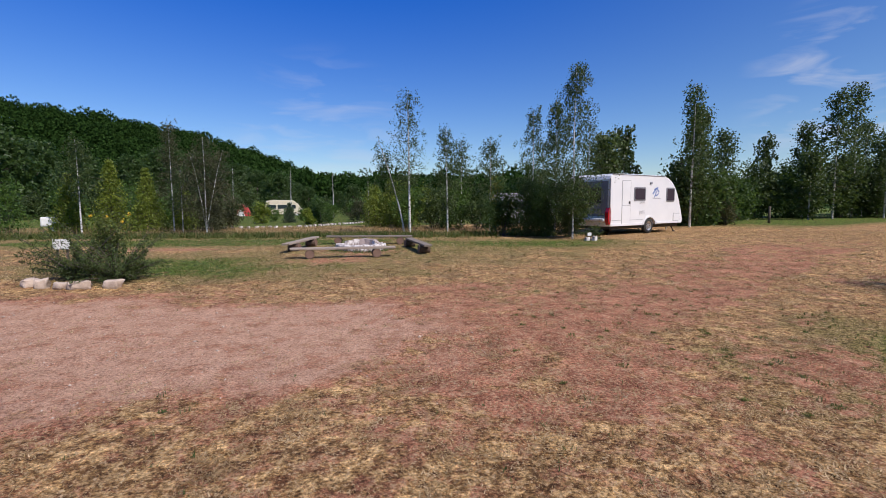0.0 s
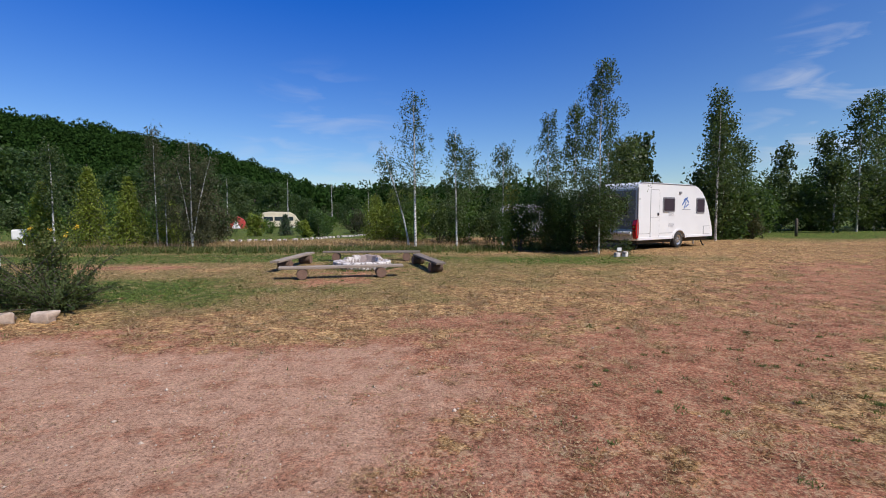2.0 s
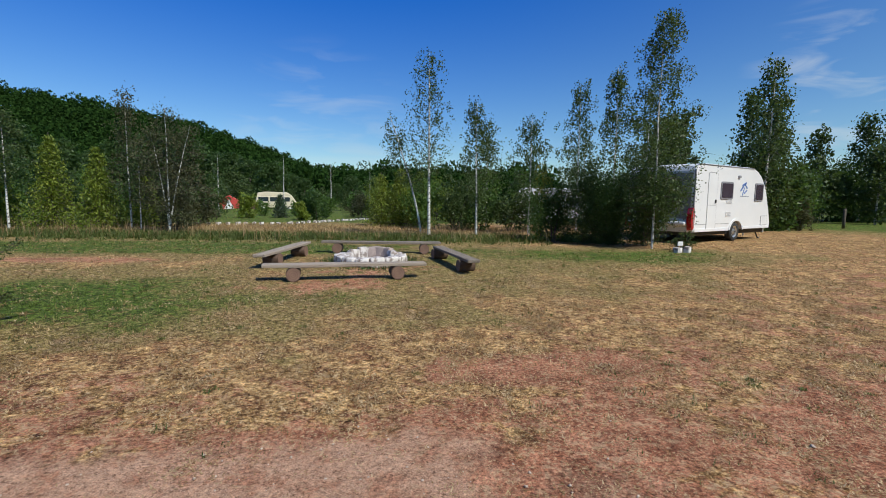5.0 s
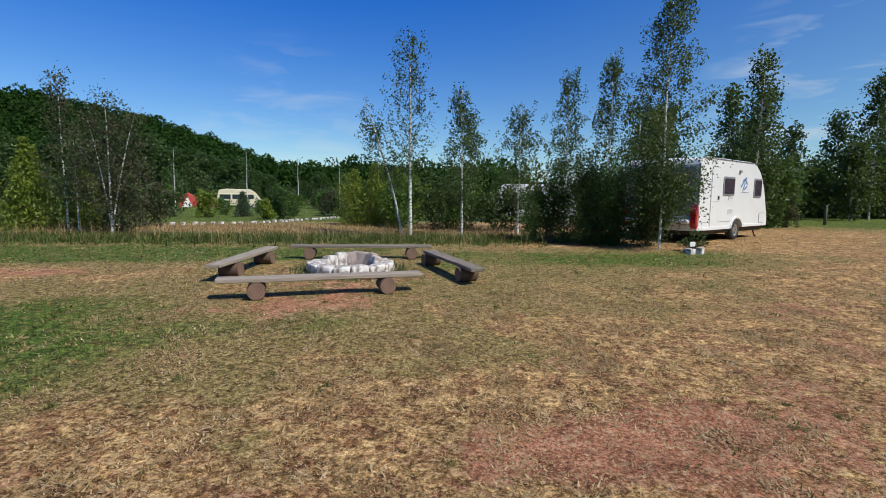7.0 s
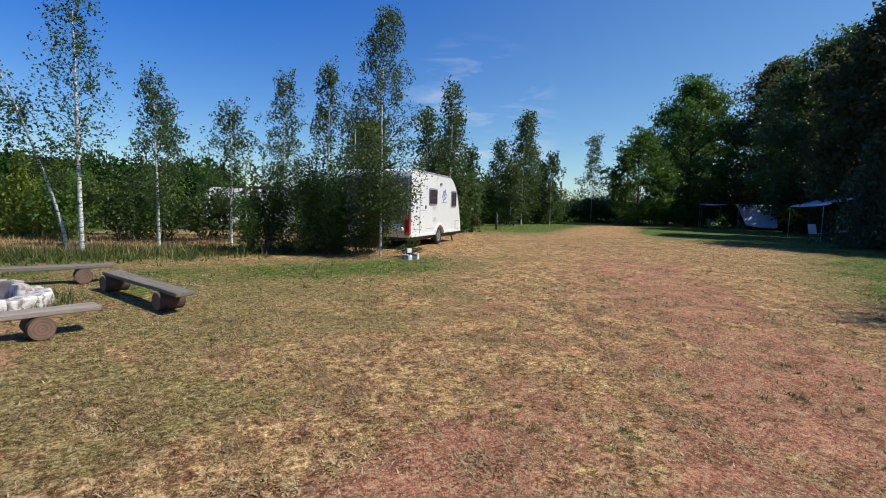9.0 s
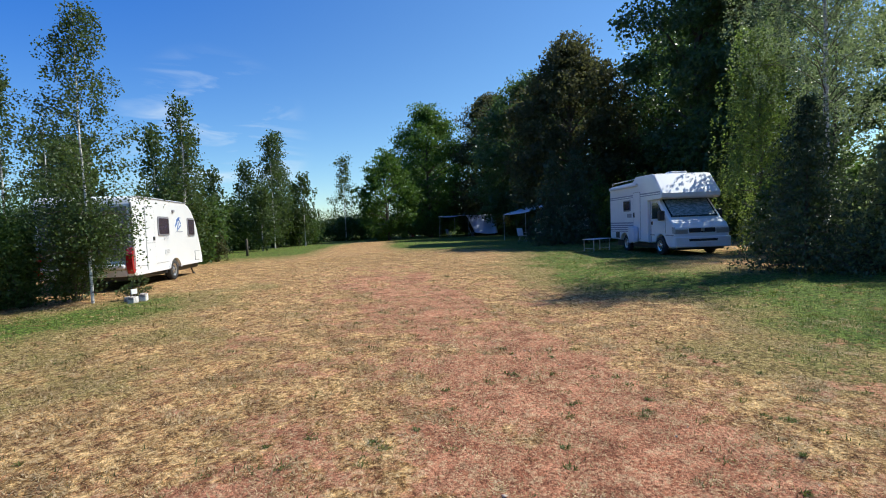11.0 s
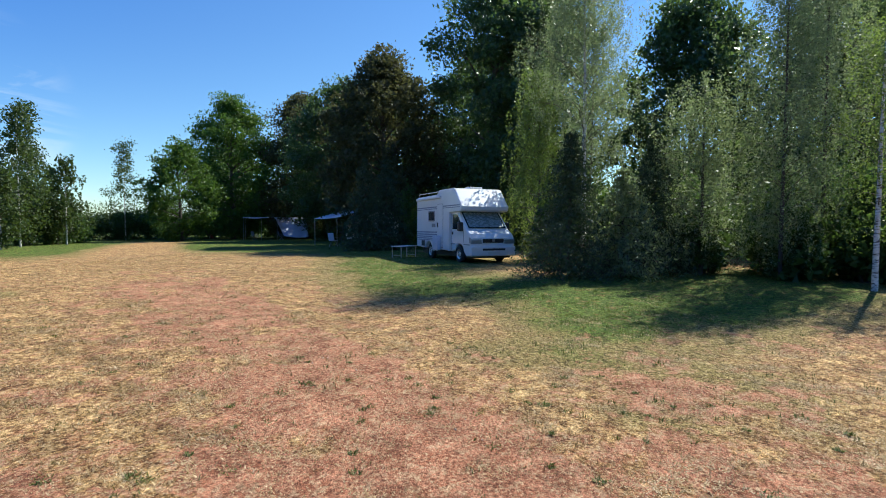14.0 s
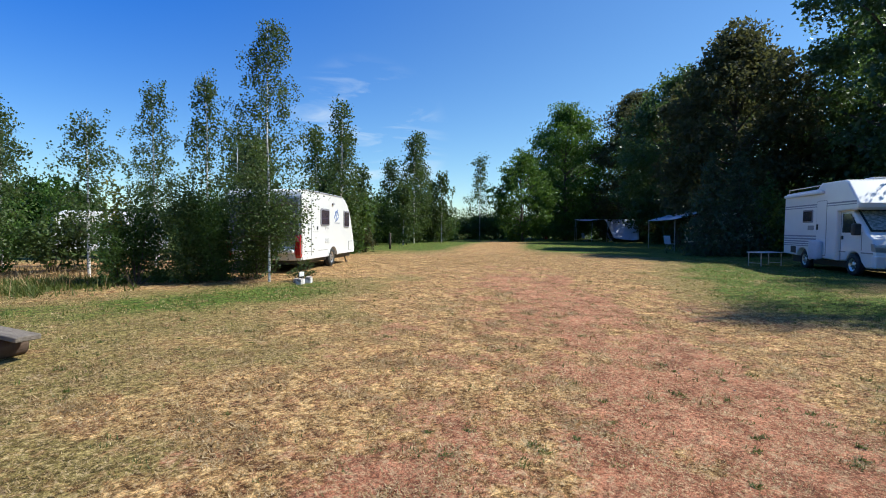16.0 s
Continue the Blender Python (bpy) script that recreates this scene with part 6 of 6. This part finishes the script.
V, F = turned([(0.001, 3.325), (0.10, 3.325), (0.16, 3.64), (0.001, 3.642)], 6, "z")
link_mesh("lantern_glass", fast_mesh("lantern_glass", V, F), M["screen"], lamp, "smoked lantern glass")
for k in range(6):
    a = k * math.pi / 3
    V, F = tube([(0.105 * math.cos(a), 0.105 * math.sin(a), 3.32), (0.167 * math.cos(a), 0.167 * math.sin(a), 3.645)], [0.012, 0.012], 4)
    link_mesh("lantern_bar", fast_mesh("lantern_bar", V, F), M["black_plastic"], lamp)
V, F = turned([(0.001, 3.645), (0.20, 3.645), (0.19, 3.68), (0.10, 3.78), (0.04, 3.83), (0.03, 3.90), (0.001, 3.93)], 12, "z")
link_mesh("lantern_cap", fast_mesh("lantern_cap", V, F), M["black_plastic"], lamp, "", True)
cab = thing("power_cabinet", at_ground(15.5, 30.0, 0, 20), "white electric hook-up cabinet behind the caravan", "cabinet")
part("housing", boxed(-0.28, 0.28, -0.2, 0.2, 0.0, 1.05, 0.03, 2), M["panel_white"], cab)
part("lid", boxed(-0.31, 0.31, -0.23, 0.23, 1.04, 1.12, 0.02, 2), M["panel_white"], cab)
part("cover", boxed(-0.2, 0.2, -0.215, -0.198, 0.3, 0.9, 0.01, 2), M["grey_trim"], cab)


# ---- valley: stone edging, camper, red tent, parked vehicles ----
edge = thing("stone_edging", pose(0, 0, 0), "line of whitish stones along a gravel lane", "edging")
er = random.Random(12)
line = [(-14.5, 24.8), (-12.3, 25.9), (-8.3, 27.95), (-7.2, 30.0), (-5.5, 34.0)]
seg = []
for (ax, ay), (bx, by) in zip(line[:-1], line[1:]):
    L = math.hypot(bx - ax, by - ay)
    k = 0.0
    while k < L:
        seg.append((ax + (bx - ax) * k / L, ay + (by - ay) * k / L))
        k += er.uniform(0.28, 0.5)
stone_meshes = []
for i, (x, y) in enumerate(seg):
    if len(stone_meshes) < 5:
        r = rock("stone", er.uniform(0.14, 0.22), 0.14, er.uniform(0.09, 0.14), 150 + i, "lime_stone", edge, at_ground(x, y, -0.045, er.uniform(0, 360)), 0.2)
        stone_meshes.append(r.data)
    else:
        r = new("stone", er.choice(stone_meshes))
        r.parent = edge
        r.matrix_basis = at_ground(x, y, -0.045, er.uniform(0, 360))


def camper_van(m):
    ob = thing("camper_van", m, "old cream camper van with raised roof", "camper van")
    part("body", prism([(-2.1, 0.4), (-2.15, 0.9), (-2.0, 1.62), (1.55, 1.62), (1.95, 1.05), (2.15, 0.95), (2.15, 0.4)], -0.85, 0.85, 0.06, 3), M["cream_paint"], ob)
    part("high_roof", prism([(-2.0, 1.6), (-1.9, 1.95), (-1.2, 2.06), (1.0, 2.02), (1.6, 1.62)], -0.82, 0.82, 0.06, 3), M["cream_paint"], ob, "pale raised roof")
    for x0, x1 in ((-1.85, -0.85), (-0.7, 0.35), (0.5, 1.3)):
        for s in (-1, 1):
            y0, y1 = sorted((s * 0.845, s * 0.862))
            part("window", rounded_panel(x0, x1, 1.05, 1.5, y0, y1, 0.06), M["screen"], ob)
    for x in (-1.35, 1.35):
        for s in (-1, 1):
            wheel(ob, x, s * 0.76, 0.32, 0.18, s)
    return ob


camper_van(pose(-18.8, 57.0, 0.0, 0, 0, 18))

rc = thing("red_tent", pose(-22.6, 54.0, 0.27, 0, 0, 20), "small red ridge tent behind bushes", "tent")
part("canvas", prism([(-1.1, 0.0), (-0.75, 0.95), (0.0, 1.35), (0.75, 0.95), (1.1, 0.0)], -0.9, 0.9, 0.04, 2), M["red_cloth"], rc)
part("door_flap", prism([(-0.45, 0.02), (0.0, 1.0), (0.45, 0.02)], -0.93, -0.905), M["white_cloth"], rc, "pale entrance flap")
fe = thing("board_fence", pose(-20.8, 54.4, 0.27, 0, 0, 18), "short red-brown board fence behind bushes", "fence")
for i in range(10):
    part("board", boxed(-0.7 + i * 0.15, -0.565 + i * 0.15, -0.012, 0.012, 0.02, 0.75 + 0.02 * (i % 3), 0.004, 1), M["brown_fence"], fe)

wt = thing("white_trailer", pose(-19.0, 23.6, 0.27, 0, 0, 30), "white covered trailer at the end of the track", "trailer")
part("cover", boxed(-0.5, 0.5, -0.35, 0.35, 0.3, 0.75, 0.06, 2), M["white_cloth"], wt)
for s in (-1, 1):
    wheel(wt, 0, s * 0.4, 0.2, 0.12, s)


def parked_caravan(m):
    ob = thing("caravan", m, "white caravan half hidden behind birches", "caravan")
    part("body", prism([(-1.95, 0.4), (-2.0, 0.8), (-1.9, 1.75), (-1.6, 2.0), (1.4, 2.0), (1.8, 1.6), (2.0, 0.8), (1.95, 0.4)], -1.0, 1.0, 0.06, 3), M["white_paint"], ob)
    for x0, x1 in ((-1.6, -0.8), (-0.4, 0.4), (0.8, 1.5)):
        window(ob, x0, x1, 1.05, 1.55, -1.0, -1)
    for s in (-1, 1):
        wheel(ob, 0, s * 0.9, 0.3, 0.18, s)
    return ob


parked_caravan(pose(4.9, 31.2, 0.2, 0, 0, -8))
